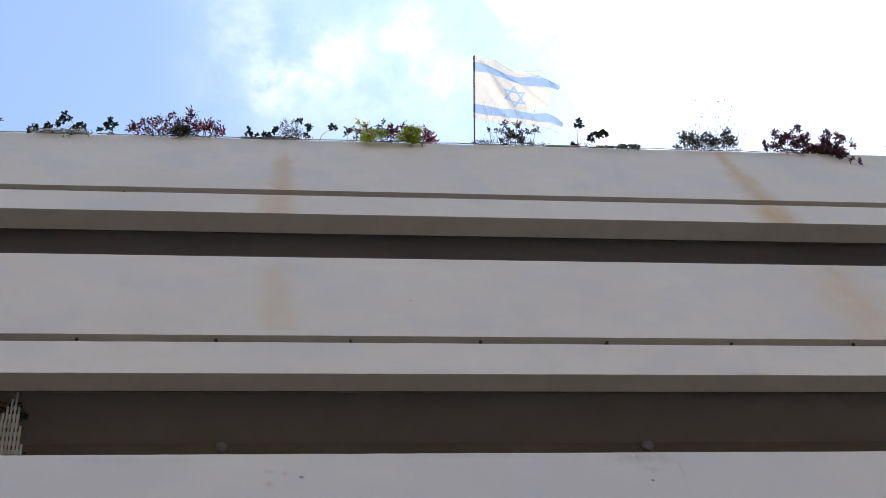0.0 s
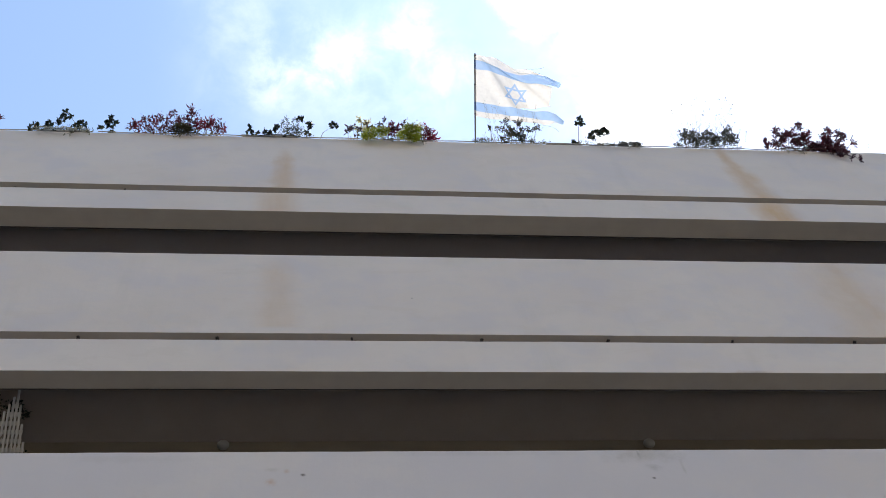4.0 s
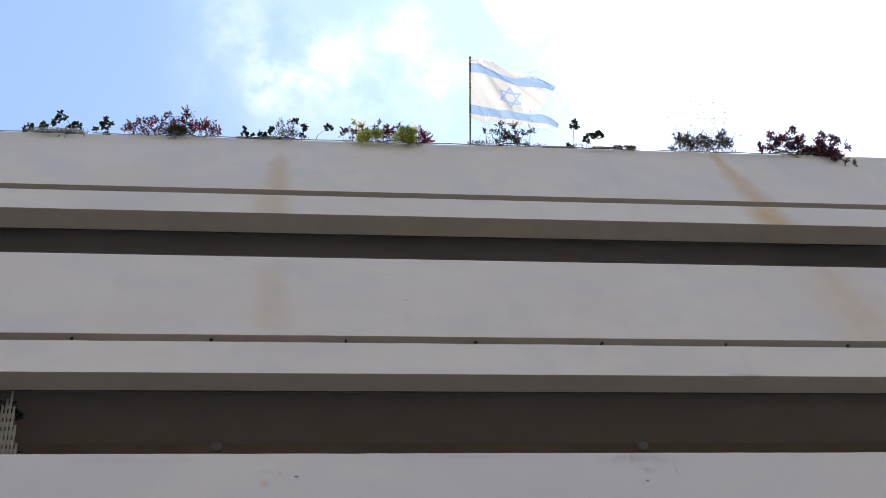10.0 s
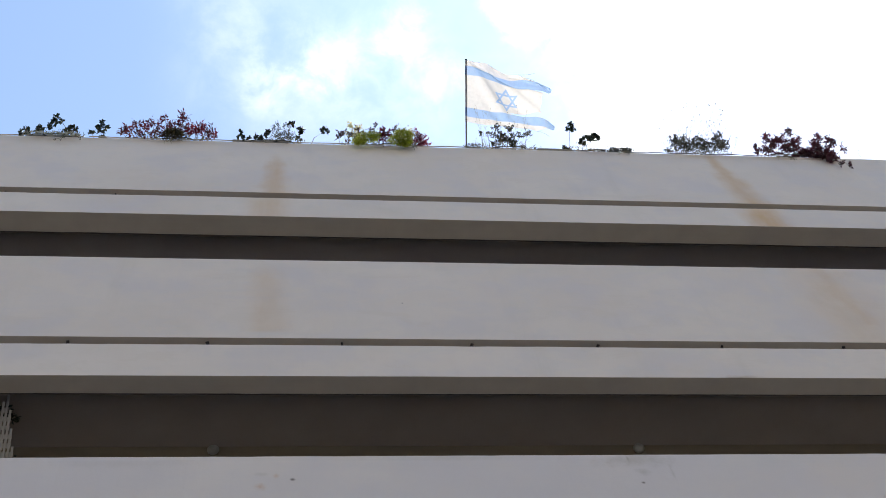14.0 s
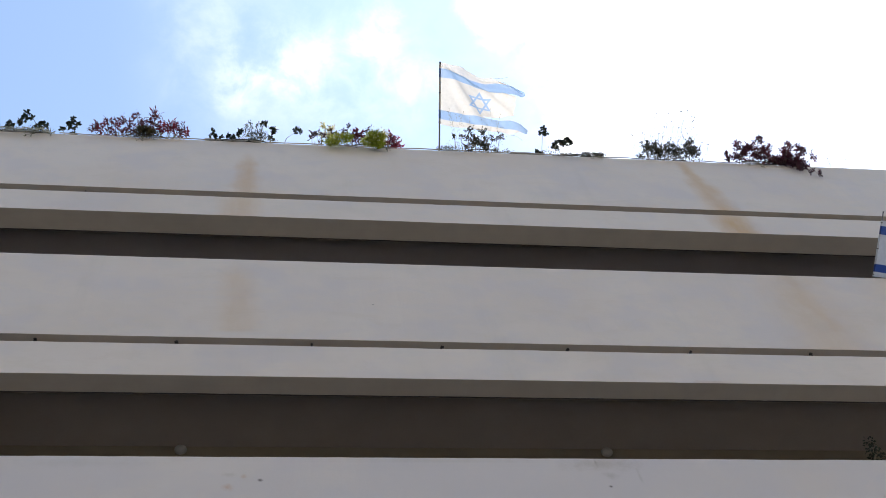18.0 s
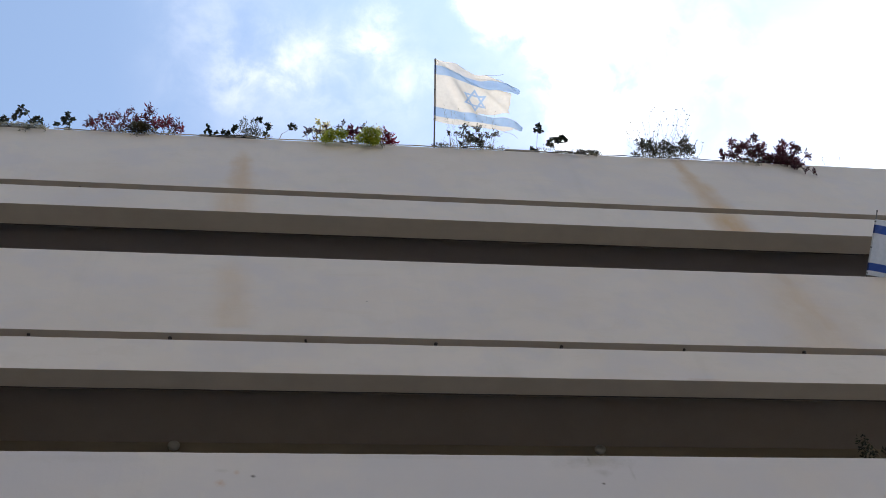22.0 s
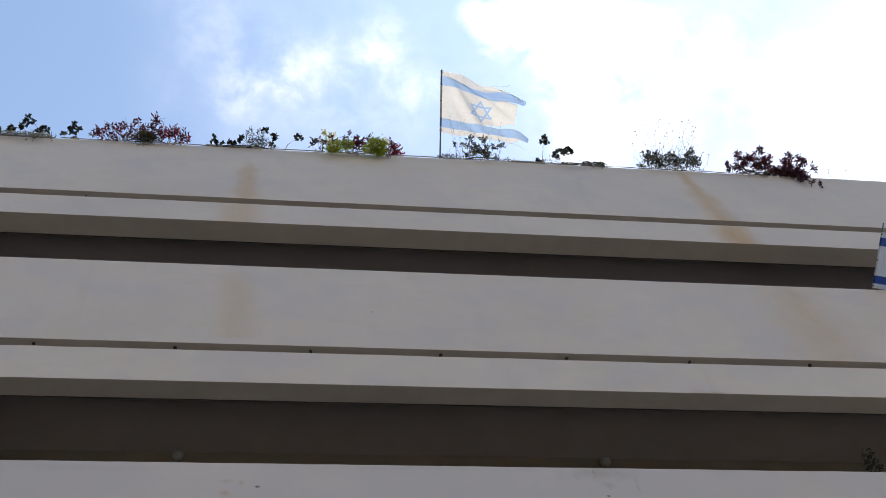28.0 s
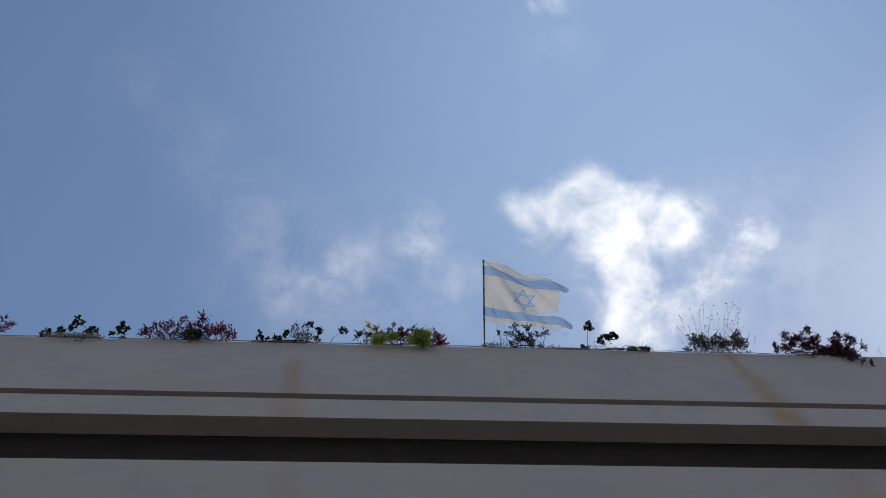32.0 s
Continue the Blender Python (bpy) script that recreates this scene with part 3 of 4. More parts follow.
TORN = [(0.0, 0.80), (0.04, 0.88), (0.075, 0.90), (0.095, 1.00), (0.215, 1.015), (0.235, 0.86), (0.30, 0.84), (0.42, 0.865), (0.55, 0.87), (0.66, 0.88),
        (0.745, 0.87), (0.765, 0.97), (0.80, 1.0), (0.88, 0.99), (0.91, 0.93), (0.93, 0.76), (0.97, 0.66), (1.0, 0.60)]
WHOLE = [(0.0, 1.0), (1.0, 1.0)]


def wave_open(s, v):
    return (0.055 * math.sin(5.2 * s - 1.1 * v) + 0.030 * math.sin(11.0 * s + 2.2 * v + 0.6) + 0.014 * math.sin(17 * (s + 0.75 * v)) + 0.007 * math.sin(33 * (s + 0.5 * v))) * min(1.0, 3.2 * s + 0.15) + 0.075 * math.exp(-((v - 0.98 + 0.26 * s) / 0.05) ** 2) * min(1.0, 4 * s)


def wave_calm(s, v):
    return (0.05 * math.sin(6.0 * s + 1.3 * v) + 0.02 * math.sin(13.0 * s - 2.0 * v)) * min(1.0, 3.0 * s)


F_ROOF = flag_mat("faded_flag_cloth", HOIST, FLY, (0.69, 0.652, 0.620), (0.32, 0.45, 0.66), 0.62)
F_LOW = flag_mat("blue_and_white_flag_cloth", 0.54, 0.78, (0.76, 0.76, 0.78), (0.045, 0.10, 0.34), 0.45)
F_ROOF_SLEEVE = flag_mat("doubled_faded_cloth", HOIST, FLY, (0.50, 0.47, 0.45), (0.14, 0.22, 0.42), 0.25)
F_LOW_SLEEVE = flag_mat("doubled_blue_and_white_cloth", 0.54, 0.78, (0.60, 0.60, 0.62), (0.02, 0.04, 0.16), 0.2)
POLE_A = Vector((2.026, FRONT + 0.02, 14.545))
make_flag("flag", POLE_A, (2.057, 3.80, 15.322), 0.350, (1.0, 0.04, -0.02), 0.085, F_ROOF, TORN, wave_open,
          "tattered faded white flag with blue stripes and star on the parapet", "thin dark metal pole", 1.0, slump=0.12, sleeve=F_ROOF_SLEEVE)
POLE_B = Vector((5.838, FRONT + 0.02, 11.45))
make_flag("flag", POLE_B, (5.87, 4.00, 11.62), 0.03, (1.0, 0.12, -0.10), 0.16, F_LOW, WHOLE, wave_calm,
          "white flag with dark blue stripes hanging from the middle balcony", "thin dark metal pole", 0.7, 0.78, 0.54, sleeve=F_LOW_SLEEVE)

# ---- roof parapet: planter, rail, hoses ----
TOP = STOREYS[0][0]
bm = bmesh.new()
long_bar(bm, -6.0, 10.0, [(FRONT + 0.162, TOP - 0.45), (FRONT + 0.162, TOP - 0.035), (FRONT + 0.20, TOP - 0.02), (FRONT + 0.40, TOP - 0.03), (FRONT + 0.56, TOP - 0.04), (FRONT + 0.56, TOP - 0.45)], 0.2, 0.008)
planter = root("planter_bed", (2.0, FRONT + 0.36, TOP - 1.45), "long earth-filled planter bed behind the roof parapet", "planter")
part("soil", bm, M_SOIL, planter).matrix_parent_inverse = Matrix.Translation(planter.location).inverted()
bm = bmesh.new()
box(bm, -6.0, 10.0, FRONT + 0.162, FRONT + 0.58, 13.088, TOP - 0.452, 0.01)
part("trough", bm, M_ROOF, planter, "grey concrete trough").matrix_parent_inverse = Matrix.Translation(planter.location).inverted()

rail = root("railing_pipe", (-5.5, FRONT + 0.03, TOP), "thin weathered grey pipe running along the parapet top", "pipe")
r_inv = Matrix.Translation(rail.location).inverted()
for xa, xb in ((-5.5, -2.2), (-2.15, 0.72), (0.75, 3.55)):
    bm = bmesh.new()
    tube(bm, [(xa + (xb - xa) * i / 16, FRONT - 0.002 + 0.003 * math.sin(i * 1.7 + xa), TOP + 0.014 + 0.004 * math.sin(i * 0.9 + xa * 2)) for i in range(17)], 0.0065, 8)
    part("pipe", bm, M_PIPE, rail, "", True).matrix_parent_inverse = r_inv
x = -5.3
while x < 3.5:
    bm = bmesh.new()
    box(bm, x, x + 0.02, FRONT + 0.006, FRONT + 0.05, TOP - 0.004, TOP + 0.012, 0.002)
    part("bracket", bm, M_PIPE, rail).matrix_parent_inverse = r_inv
    x += 0.83
# white coping pieces left lying on the edge
for xa, xb in ((-0.60, 0.02), (2.85, 3.25), (-2.80, -2.25)):
    bm = bmesh.new()
    long_bar(bm, xa, xb, [(FRONT - 0.014, TOP + 0.004), (FRONT - 0.014, TOP + 0.022), (FRONT + 0.10, TOP + 0.024), (FRONT + 0.10, TOP + 0.004)], 0.08, 0.002, xa)
    solo("planter_tray_edge", bm, M_PIPE, "pale weathered tray edge lying on the parapet", "tray", "", "tray edges on the parapet")
HOSES = [(-2.80, -2.30, 0.055), (-1.5, -1.0, 0.05), (-0.45, 0.10, 0.06), (1.0, 1.42, 0.06), (2.3, 2.75, 0.05), (3.40, 3.95, 0.07), (5.55, 6.1, 0.05)]
for xa, xb, sag in HOSES:
    bm = bmesh.new()
    pts = []
    for i in range(15):
        s = i / 14
        pts.append((xa + (xb - xa) * s, FRONT + 0.03 - 0.085 * math.sin(math.pi * s) ** 0.6, TOP + 0.022 - 1.5 * sag * math.sin(math.pi * s) + 0.01 * math.sin(9 * s)))
    pts = [(xa - 0.02, FRONT + 0.15, TOP + 0.006)] + pts + [(xb + 0.02, FRONT + 0.15, TOP + 0.006)]
    tube(bm, pts, 0.0048, 6)
    solo("irrigation_hose", bm, M_HOSE, "thin black irrigation hose drooping over the parapet edge", "hose", "", "irrigation hoses on the parapet", True)

# a thin dark tube that draws the dark line along the edge
bm = bmesh.new()
tube(bm, [(3.35 + 0.1 * i, FRONT - 0.004 + 0.003 * math.sin(i * 1.3), TOP + 0.004 + 0.003 * math.sin(i * 0.7 + 1.0)) for i in range(31)], 0.0042, 6)
solo("irrigation_hose", bm, M_HOSE, "long thin dark tube lying along the parapet edge", "hose", "", "irrigation hoses on the parapet", True)
# black joints where the hoses branch, and two thin pale loops that stand up from the edge
for jx in (-2.62, -1.34, -0.12, 2.38, 3.62):
    bm = bmesh.new()
    tube(bm, [(jx - 0.028, FRONT - 0.006, TOP + 0.012), (jx + 0.028, FRONT - 0.006, TOP + 0.012)], 0.009, 8)
    tube(bm, [(jx, FRONT - 0.006, TOP + 0.012), (jx + 0.004, FRONT - 0.022, TOP - 0.012)], 0.008, 8)
    solo("hose_joint", bm, M_HOSE, "small black plastic hose joint on the parapet edge", "hose joint", "", "hose joints on the parapet", True)
for xa, xb, up in ((3.60, 3.76, 0.085), (-2.60, -2.40, 0.075)):
    bm = bmesh.new()
    pts = [Vector((xa, FRONT + 0.03, TOP - 0.002))]
    for i in range(1, 12):
        q = i / 12
        pts.append(Vector((xa + (xb - xa) * q + 0.01 * math.sin(5 * q), FRONT + 0.02, TOP + 0.004)) + Vector((0.0, -0.755, 0.656)) * up * math.sin(math.pi * q) ** 0.7)
    pts.append(Vector((xb, FRONT + 0.03, TOP - 0.002)))
    tube(bm, pts, 0.0026, 6)
    solo("drip_tube", bm, M_PIPE, "thin pale drip tube looping up from the parapet edge", "tube", "", "drip tubes on the parapet", True)

# ---- plants on the roof parapet ----
SEE = Vector((0.0, 0.656, 0.755))


def at(x, u, v=0.0):
    """A point at x along the edge, u metres out and up from it, v metres further back."""
    if u < 0:                      # hangs down in front of the face
        return Vector((x, FRONT - 0.035 - 0.25 * abs(v), TOP + 0.01 + 2.3 * u))
    return Vector((x, FRONT + 0.01, TOP + 0.005)) + OUT * u + SEE * v


def rnd(a, b):
    return random.uniform(a, b)


def rdir():
    z, a = rnd(-1, 1), rnd(0, 2 * math.pi)
    r = math.sqrt(1 - z * z)
    return Vector((r * math.cos(a), r * math.sin(a), z))


def leaf(bm, p, d, length, width, curl=0.15, tip=0.0):
    """A folded leaf: two halves that meet in a raised rib."""
    d = d.normalized()
    side = d.cross(rdir())
    if side.length < 1e-3:
        side = d.orthogonal()
    side.normalize()
    nrm = side.cross(d)
    a = bm.verts.new(p)
    m1 = bm.verts.new(p + d * length * 0.45 + side * width * 0.5 + nrm * width * curl)
    m2 = bm.verts.new(p + d * length * 0.45 - side * width * 0.5 + nrm * width * curl)
    r = bm.verts.new(p + d * length * 0.5)
    e = bm.verts.new(p + d * length - nrm * length * (curl + tip))
    bm.faces.new((a, r, m1))
    bm.faces.new((m1, r, e))
    bm.faces.new((a, m2, r))
    bm.faces.new((m2, e, r))


def broad_leaf(bm, p, d, length, width):
    """A blunt, cupped leaf, widest past its middle."""
    d = d.normalized()
    side = d.cross(rdir())
    if side.length < 1e-3:
        side = d.orthogonal()
    side.normalize()
    up = side.cross(d)
    rib = [bm.verts.new(p + d * length * k + up * width * h) for k, h in ((0.0, 0.0), (0.55, -0.10), (1.0, 0.12))]
    for sg in (1, -1):
        a = bm.verts.new(p + d * length * 0.34 + side * sg * width * 0.36 + up * width * 0.10)
        b = bm.verts.new(p + d * length * 0.66 + side * sg * width * 0.46 + up * width * 0.16)
        if sg > 0:
            bm.faces.new((rib[0], rib[1], b, a))
            bm.faces.new((rib[1], rib[2], b))
        else:
            bm.faces.new((rib[0], a, b, rib[1]))
            bm.faces.new((rib[1], b, rib[2]))


def plant(x, label, category="plant", group="plants on the roof parapet"):
    ob = root("potted_plant", (x, FRONT + 0.22, TOP - 0.03), label, category, group)
    return ob, Matrix.Translation(ob.location).inverted()


def stem_to(bm, x, target, r=0.005, sway=0.03):
    a = Vector((x + rnd(-0.02, 0.02), FRONT + 0.20 + rnd(-0.02, 0.06), TOP - 0.06))
    b = a + Vector((rnd(-sway, sway), -0.02, 0.12))
    c = a.lerp(target, 0.62) + Vector((rnd(-sway, sway), 0.01, 0.05))
    pts = []
    for i in range(8):
        s = i / 7
        pts.append((1 - s) ** 3 * a + 3 * (1 - s) ** 2 * s * b + 3 * (1 - s) * s * s * c + s ** 3 * target)
    tube(bm, pts, r, 5, True, 0.55)
    return pts


def rosettes(x, spots, mat, label, leaf_len=0.040, leaf_w=0.027):
    """Stems that end in tufts of small rosettes of broad leaves. spots: x, height, radius."""
    ob, inv = plant(x, label)
    done = []
    for cx, u, r in spots:
        c = at(cx, u, rnd(-0.05, 0.05))
        bm = bmesh.new()
        near = [q for q in done if (q - c).length < 0.13]
        if near:
            q = min(near, key=lambda w: (w - c).length)
            tube(bm, [q, q.lerp(c, 0.5) - OUT * 0.006, c], 0.0030, 5, True, 0.7)
        else:
            stem_to(bm, x + (cx - x) * 0.45, c, 0.0040)
        done.append(c)
        lv = bmesh.new()
        heads = max(3, int(r / 0.0075))
        for k in range(heads):
            d = rdir()
            h = c + Vector((d.x, 0, 0)) * r * 0.72 + OUT * (d.z * r * 0.66) + SEE * (d.y * r * 0.6)
            tube(bm, [c - OUT * r * 0.4, c.lerp(h, 0.6) - OUT * 0.004, h], 0.0022, 4, True, 0.6)
            axis = (d + OUT * 0.5 + rdir() * 0.4).normalized()
            for j in range(9):
                e = axis.cross(rdir()).normalized() + axis * rnd(-0.15, 0.9)
                broad_leaf(lv, h - axis * rnd(0.0, 0.012), e, leaf_len * rnd(0.6, 1.1), leaf_w * rnd(0.7, 1.1))
        branch = part("branch", bm, M_STEM, ob)
        branch.matrix_parent_inverse = inv
        tagged(part("leaf_tuft", lv, mat, branch), kind="stuff")
    return ob, inv


def shoots(x, wide, tall, n, mat, label, leaf_len=0.075, leaf_w=0.022, sprig=0.15, droop=0.0, pairs=6):
    """A shrub of many short sprigs set with pointed leaves, with an uneven outline."""
    ob, inv = plant(x, label, "shrub")
    for k in range(n):
        s = (k + 0.5) / n * 2 - 1 + rnd(-0.1, 0.1)
        env = (1 - 0.60 * abs(s) ** 2.2) * (0.80 + 0.25 * noise.noise(Vector((s * 2.6, x * 5.0, 0.5))) + rnd(-0.12, 0.12))
        lift = 0.005 + max(0.0, tall * env - sprig * 0.75) * rnd(0.0, 1.0) ** 1.15
        if droop and s > 0.2:
            lift -= droop * (s - 0.2) * rnd(0.0, 1.5)
        if k % 9 == 4:
            lift = max(lift, tall * env * 1.1 - sprig * 0.6)
        foot = at(x + s * wide * 0.45, lift, rnd(-0.12, 0.12))
        way = Vector((s * 0.55 + rnd(-0.75, 0.75), 0, 0)) + OUT * rnd(0.2, 0.95) + SEE * rnd(-0.35, 0.35)
        if droop and s > 0.55:
            way -= OUT * rnd(0.2, 1.1)
        way.normalize()
        ln = sprig * rnd(0.65, 1.2)
        tip = foot + way * ln
        bm = bmesh.new()
        stem_to(bm, x + s * wide * 0.36, foot, 0.0036, 0.04)
        tube(bm, [foot, foot.lerp(tip, 0.5) + rdir() * 0.006, tip], 0.0024, 4, True, 0.5)
        part("stem", bm, M_STEM, ob).matrix_parent_inverse = inv
        bm = bmesh.new()
        for j in range(pairs):
            q = foot.lerp(tip, (j + rnd(0.2, 0.8)) / pairs)
            around = way.cross(rdir()).normalized()
            for sg in (-1, 1):
                leaf(bm, q, way * rnd(0.3, 0.8) + around * sg + rdir() * 0.25, leaf_len * rnd(0.65, 1.1), leaf_w * rnd(0.8, 1.2), 0.18, 0.10)
        for _ in range(4):
            leaf(bm, tip, way + rdir() * 0.6, leaf_len * rnd(0.75, 1.15), leaf_w, 0.15, 0.08)
        tagged(part("foliage", bm, mat[k % len(mat)] if isinstance(mat, (list, tuple)) else mat, ob), kind="stuff").matrix_parent_inverse = inv
    return ob, inv


def tuft(bm, c, rx, ru, n, length, width, down=0.0):
    """Fine leaves spread in a mound about c."""
    for _ in range(n):
        d = rdir()
        r = rnd(0.15, 1.0) ** 0.6
        bumpy = 0.82 + 0.22 * noise.noise(Vector((d.x * 2.4 + c.x * 7, d.y * 2.4, d.z * 2.4)))
        q = c + Vector((d.x * rx * r * bumpy, 0, 0)) + OUT * (d.z * ru * r * bumpy) + SEE * (d.y * min(rx, ru) * 0.8 * r)
        leaf(bm, q, d + OUT * (0.5 - down) + rdir() * 0.5, length * rnd(0.6, 1.3), width * rnd(0.7, 1.2), 0.1, 0.1)


def stalks(ob, inv, x, wide, tall, n, head=0.012, low=0.05):
    """Thin dry flower stalks that bend outwards, with short side twigs and small seed heads."""
    for _ in range(n):
        s = rnd(-1, 1)
        target = at(x + s * wide * 0.55 + rnd(-0.12, 0.12), low + (tall - low) * rnd(0.05, 1.0) ** 1.2, rnd(-0.22, 0.05))
        bm = bmesh.new()
        pts = stem_to(bm, x + s * wide * 0.30, target, rnd(0.0010, 0.0016), 0.16)
        lv = bmesh.new()
        for _ in range(6):
            leaf(lv, target + rdir() * head * 0.5, (pts[-1] - pts[-2]).normalized() + rdir() * 0.7, head * 1.5, head * 0.7)
        for i in (4, 5, 5, 6):
            if random.random() < 0.75:
                p = pts[i].lerp(pts[i + 1], rnd(0.0, 1.0))
                e = p + ((pts[i + 1] - pts[i]).normalized() * rnd(0.4, 1.0) + rdir() * 0.8) * rnd(0.025, 0.05)
                tube(bm, [p, p.lerp(e, 0.5) + rdir() * 0.003, e], 0.0008, 4, True, 0.6)
                for _ in range(3):
                    leaf(lv, e, (e - p).normalized() + rdir() * 0.8, head * rnd(0.9, 1.7), head * 0.6)
        stalk = part("stalk", bm, M_DRY, ob)
        stalk.matrix_parent_inverse = inv
        tagged(part("flower_head", lv, L_MAT, stalk), kind="stuff")


def hanging_weed(x, reach):
    """Dry thin runners that hang over the outer face."""
    ob, inv = plant(x, "dry thin weeds hanging over the parapet edge", "weed", "weeds on the parapet edge")
    for k in range(4):
        dx = rnd(-0.07, 0.07)
        pts = [Vector((x + dx, FRONT + 0.20, TOP - 0.05)), Vector((x + dx, FRONT + 0.10, TOP + 0.03)), Vector((x + dx, FRONT - 0.012, TOP + 0.012))]
        for i in range(1, 6):
            pts.append(Vector((x + dx + 0.02 * i * math.sin(k * 2.1) + rnd(-0.01, 0.01), FRONT - 0.014 - 0.004 * i, TOP - reach * i / 5 * (0.5 + 0.15 * k))))
        bm = bmesh.new()
        tube(bm, pts, 0.003, 4, True, 0.5)
        runner = part("runner", bm, M_DRY, ob)
        runner.matrix_parent_inverse = inv
        bm = bmesh.new()
        for i in range(2, 8):
            for _ in range(2):
                leaf(bm, pts[i], rdir() + Vector((0, -0.4, -0.3)), 0.024, 0.010)
        tagged(part("foliage", bm, L_MAT, runner), kind="stuff")


def ground_mat(x, wide, n=260, mat=None):
    ob, inv = plant(x, "low dry grey-green mat of creeping plants along the edge", "ground cover", "creeping mats on the parapet edge")
    bm = bmesh.new()
    for _ in range(n):
        s = rnd(-1, 1)
        h = 0.09 * (1 - abs(s) ** 2) * (0.6 + 0.7 * noise.noise(Vector((x * 3 + s * 4, 1, 2))) + 0.4)
        q = Vector((x + s * wide * 0.5, FRONT + rnd(-0.02, 0.10), TOP + 0.004)) + OUT * rnd(0.0, max(0.015, h))
        leaf(bm, q, rdir() + OUT * 0.4, rnd(0.018, 0.045), rnd(0.007, 0.014))
    tagged(part("foliage", bm, mat or L_MAT, ob), kind="stuff").matrix_parent_inverse = inv


def clumps(x, spots, mat, label, leaf_len=0.055, leaf_w=0.018, fill=1.0, category="shrub", ob=None, oval=False):
    """A shrub of separate branches, each ending in a loose clump of sprigs. spots: x, height, half width, half height."""
    if ob is None:
        ob, inv = plant(x, label, category)
    else:
        inv = Matrix.Translation(ob.location).inverted()
    for k, (cx, u, rx, ru) in enumerate(spots):
        c = at(cx, u, rnd(-0.06, 0.06))
        bm = bmesh.new()
        if u > 0:
            stem_to(bm, x + (cx - x) * 0.72, c, 0.004, 0.03)
        else:
            tube(bm, [(cx, FRONT + 0.2, TOP - 0.05), (cx, FRONT + 0.06, TOP + 0.04), (cx, FRONT - 0.02, TOP + 0.02), c.lerp(Vector((cx, FRONT - 0.03, TOP)), 0.4), c], 0.003, 5, True, 0.6)
        twigs = max(3, int(fill * 2300 * rx * ru + 2))
        lv = bmesh.new()
        for _ in range(twigs):
            d = rdir()
            r = rnd(0.0, 1.0) ** 0.55 * 0.86
            foot = c + Vector((d.x * rx * r, 0, 0)) + OUT * (d.z * ru * r) + SEE * (d.y * min(rx, ru) * r)
            way = (d * 0.7 + OUT * 0.35 + rdir() * 0.6).normalized()
            ln = leaf_len * rnd(0.5, 1.0)
            tip = foot + way * ln
            tube(bm, [c.lerp(foot, 0.25), foot, tip], 0.0019, 4, True, 0.5)
            for j in range(3):
                q = foot.lerp(tip, j / 2.5)
                around = way.cross(rdir()).normalized()
                for sg in (-1, 1):
                    if oval:
                        broad_leaf(lv, q, way * rnd(0.2, 0.9) + around * sg + rdir() * 0.2, leaf_len * rnd(0.6, 1.05), leaf_w * rnd(0.75, 1.2))
                        continue
                    leaf(lv, q, way * rnd(0.2, 0.9) + around * sg + rdir() * 0.2, leaf_len * rnd(0.55, 1.1), leaf_w * rnd(0.75, 1.2), 0.16, 0.10)
            leaf(lv, tip, way + rdir() * 0.3, leaf_len * rnd(0.8, 1.15), leaf_w, 0.12, 0.08)
        branch = part("branch", bm, M_STEM, ob)
        branch.matrix_parent_inverse = inv
        tagged(part("foliage", lv, mat[k % len(mat)] if isinstance(mat, (list, tuple)) else mat, branch), kind="stuff")
    return ob, inv


random.seed(11)
rosettes(-2.52, [(-2.823, 0.066, 0.056), (-2.853, 0.040, 0.036), (-2.668, 0.074, 0.050), (-2.683, 0.110, 0.032), (-2.563, 0.114, 0.030), (-2.512, 0.162, 0.044), (-2.498, 0.225, 0.032), (-2.447, 0.184, 0.026), (-2.374, 0.080, 0.056), (-2.315, 0.087, 0.050), (-2.353, 0.118, 0.036)], L_DARK,
         "dark green succulent-like plant with tufts of leaves on the parapet")
rosettes(-2.04, [(-2.12, 0.060, 0.032), (-2.045, 0.141, 0.038), (-2.017, 0.175, 0.026), (-1.972, 0.129, 0.032), (-2.018, 0.078, 0.036), (-2.009, 0.028, 0.030), (-2.076, 0.153, 0.022)], L_DARK, "small dark green plant with tufts of leaves on the parapet")
# the wine-red shrub: loose branches, and two crimson ones
RED = [(-1.79, 0.075, 0.06, 0.06), (-1.72, 0.13, 0.05, 0.05), (-1.65, 0.05, 0.05, 0.05), (-1.654, 0.195, 0.040, 0.040), (-1.577, 0.145, 0.045, 0.05), (-1.53, 0.06, 0.05, 0.05),
       (-1.476, 0.205, 0.035, 0.035), (-1.425, 0.165, 0.05, 0.05), (-1.40, 0.07, 0.05, 0.05), (-1.336, 0.215, 0.042, 0.038), (-1.32, 0.16, 0.05, 0.04), (-1.243, 0.205, 0.042, 0.040), (-1.20, 0.15, 0.05, 0.05),
       (-1.141, 0.275, 0.045, 0.036), (-1.115, 0.235, 0.040, 0.035), (-1.10, 0.10, 0.06, 0.06), (-1.067, 0.165, 0.042, 0.045), (-0.90, 0.07, 0.05, 0.05), (-0.85, 0.135, 0.032, 0.035), (-0.80, 0.07, 0.04, 0.045)]
ob, inv = clumps(-1.29, RED, [L_WINE, L_RED, L_WINE], "spreading shrub with wine-red pointed leaves on the parapet", 0.056, 0.0195, 0.8)
clumps(-1.29, [(-0.992, 0.105, 0.065, 0.065), (-0.962, 0.14, 0.05, 0.045)], L_CRIMSON, "", 0.054, 0.0205, 1.1, "", ob)
ob, inv = plant(-1.27, "dark nest of dry leaves at the foot of the red shrub")
bm = bmesh.new()
tuft(bm, at(-1.245, 0.055, -0.05), 0.145, 0.072, 1150, 0.030, 0.010)
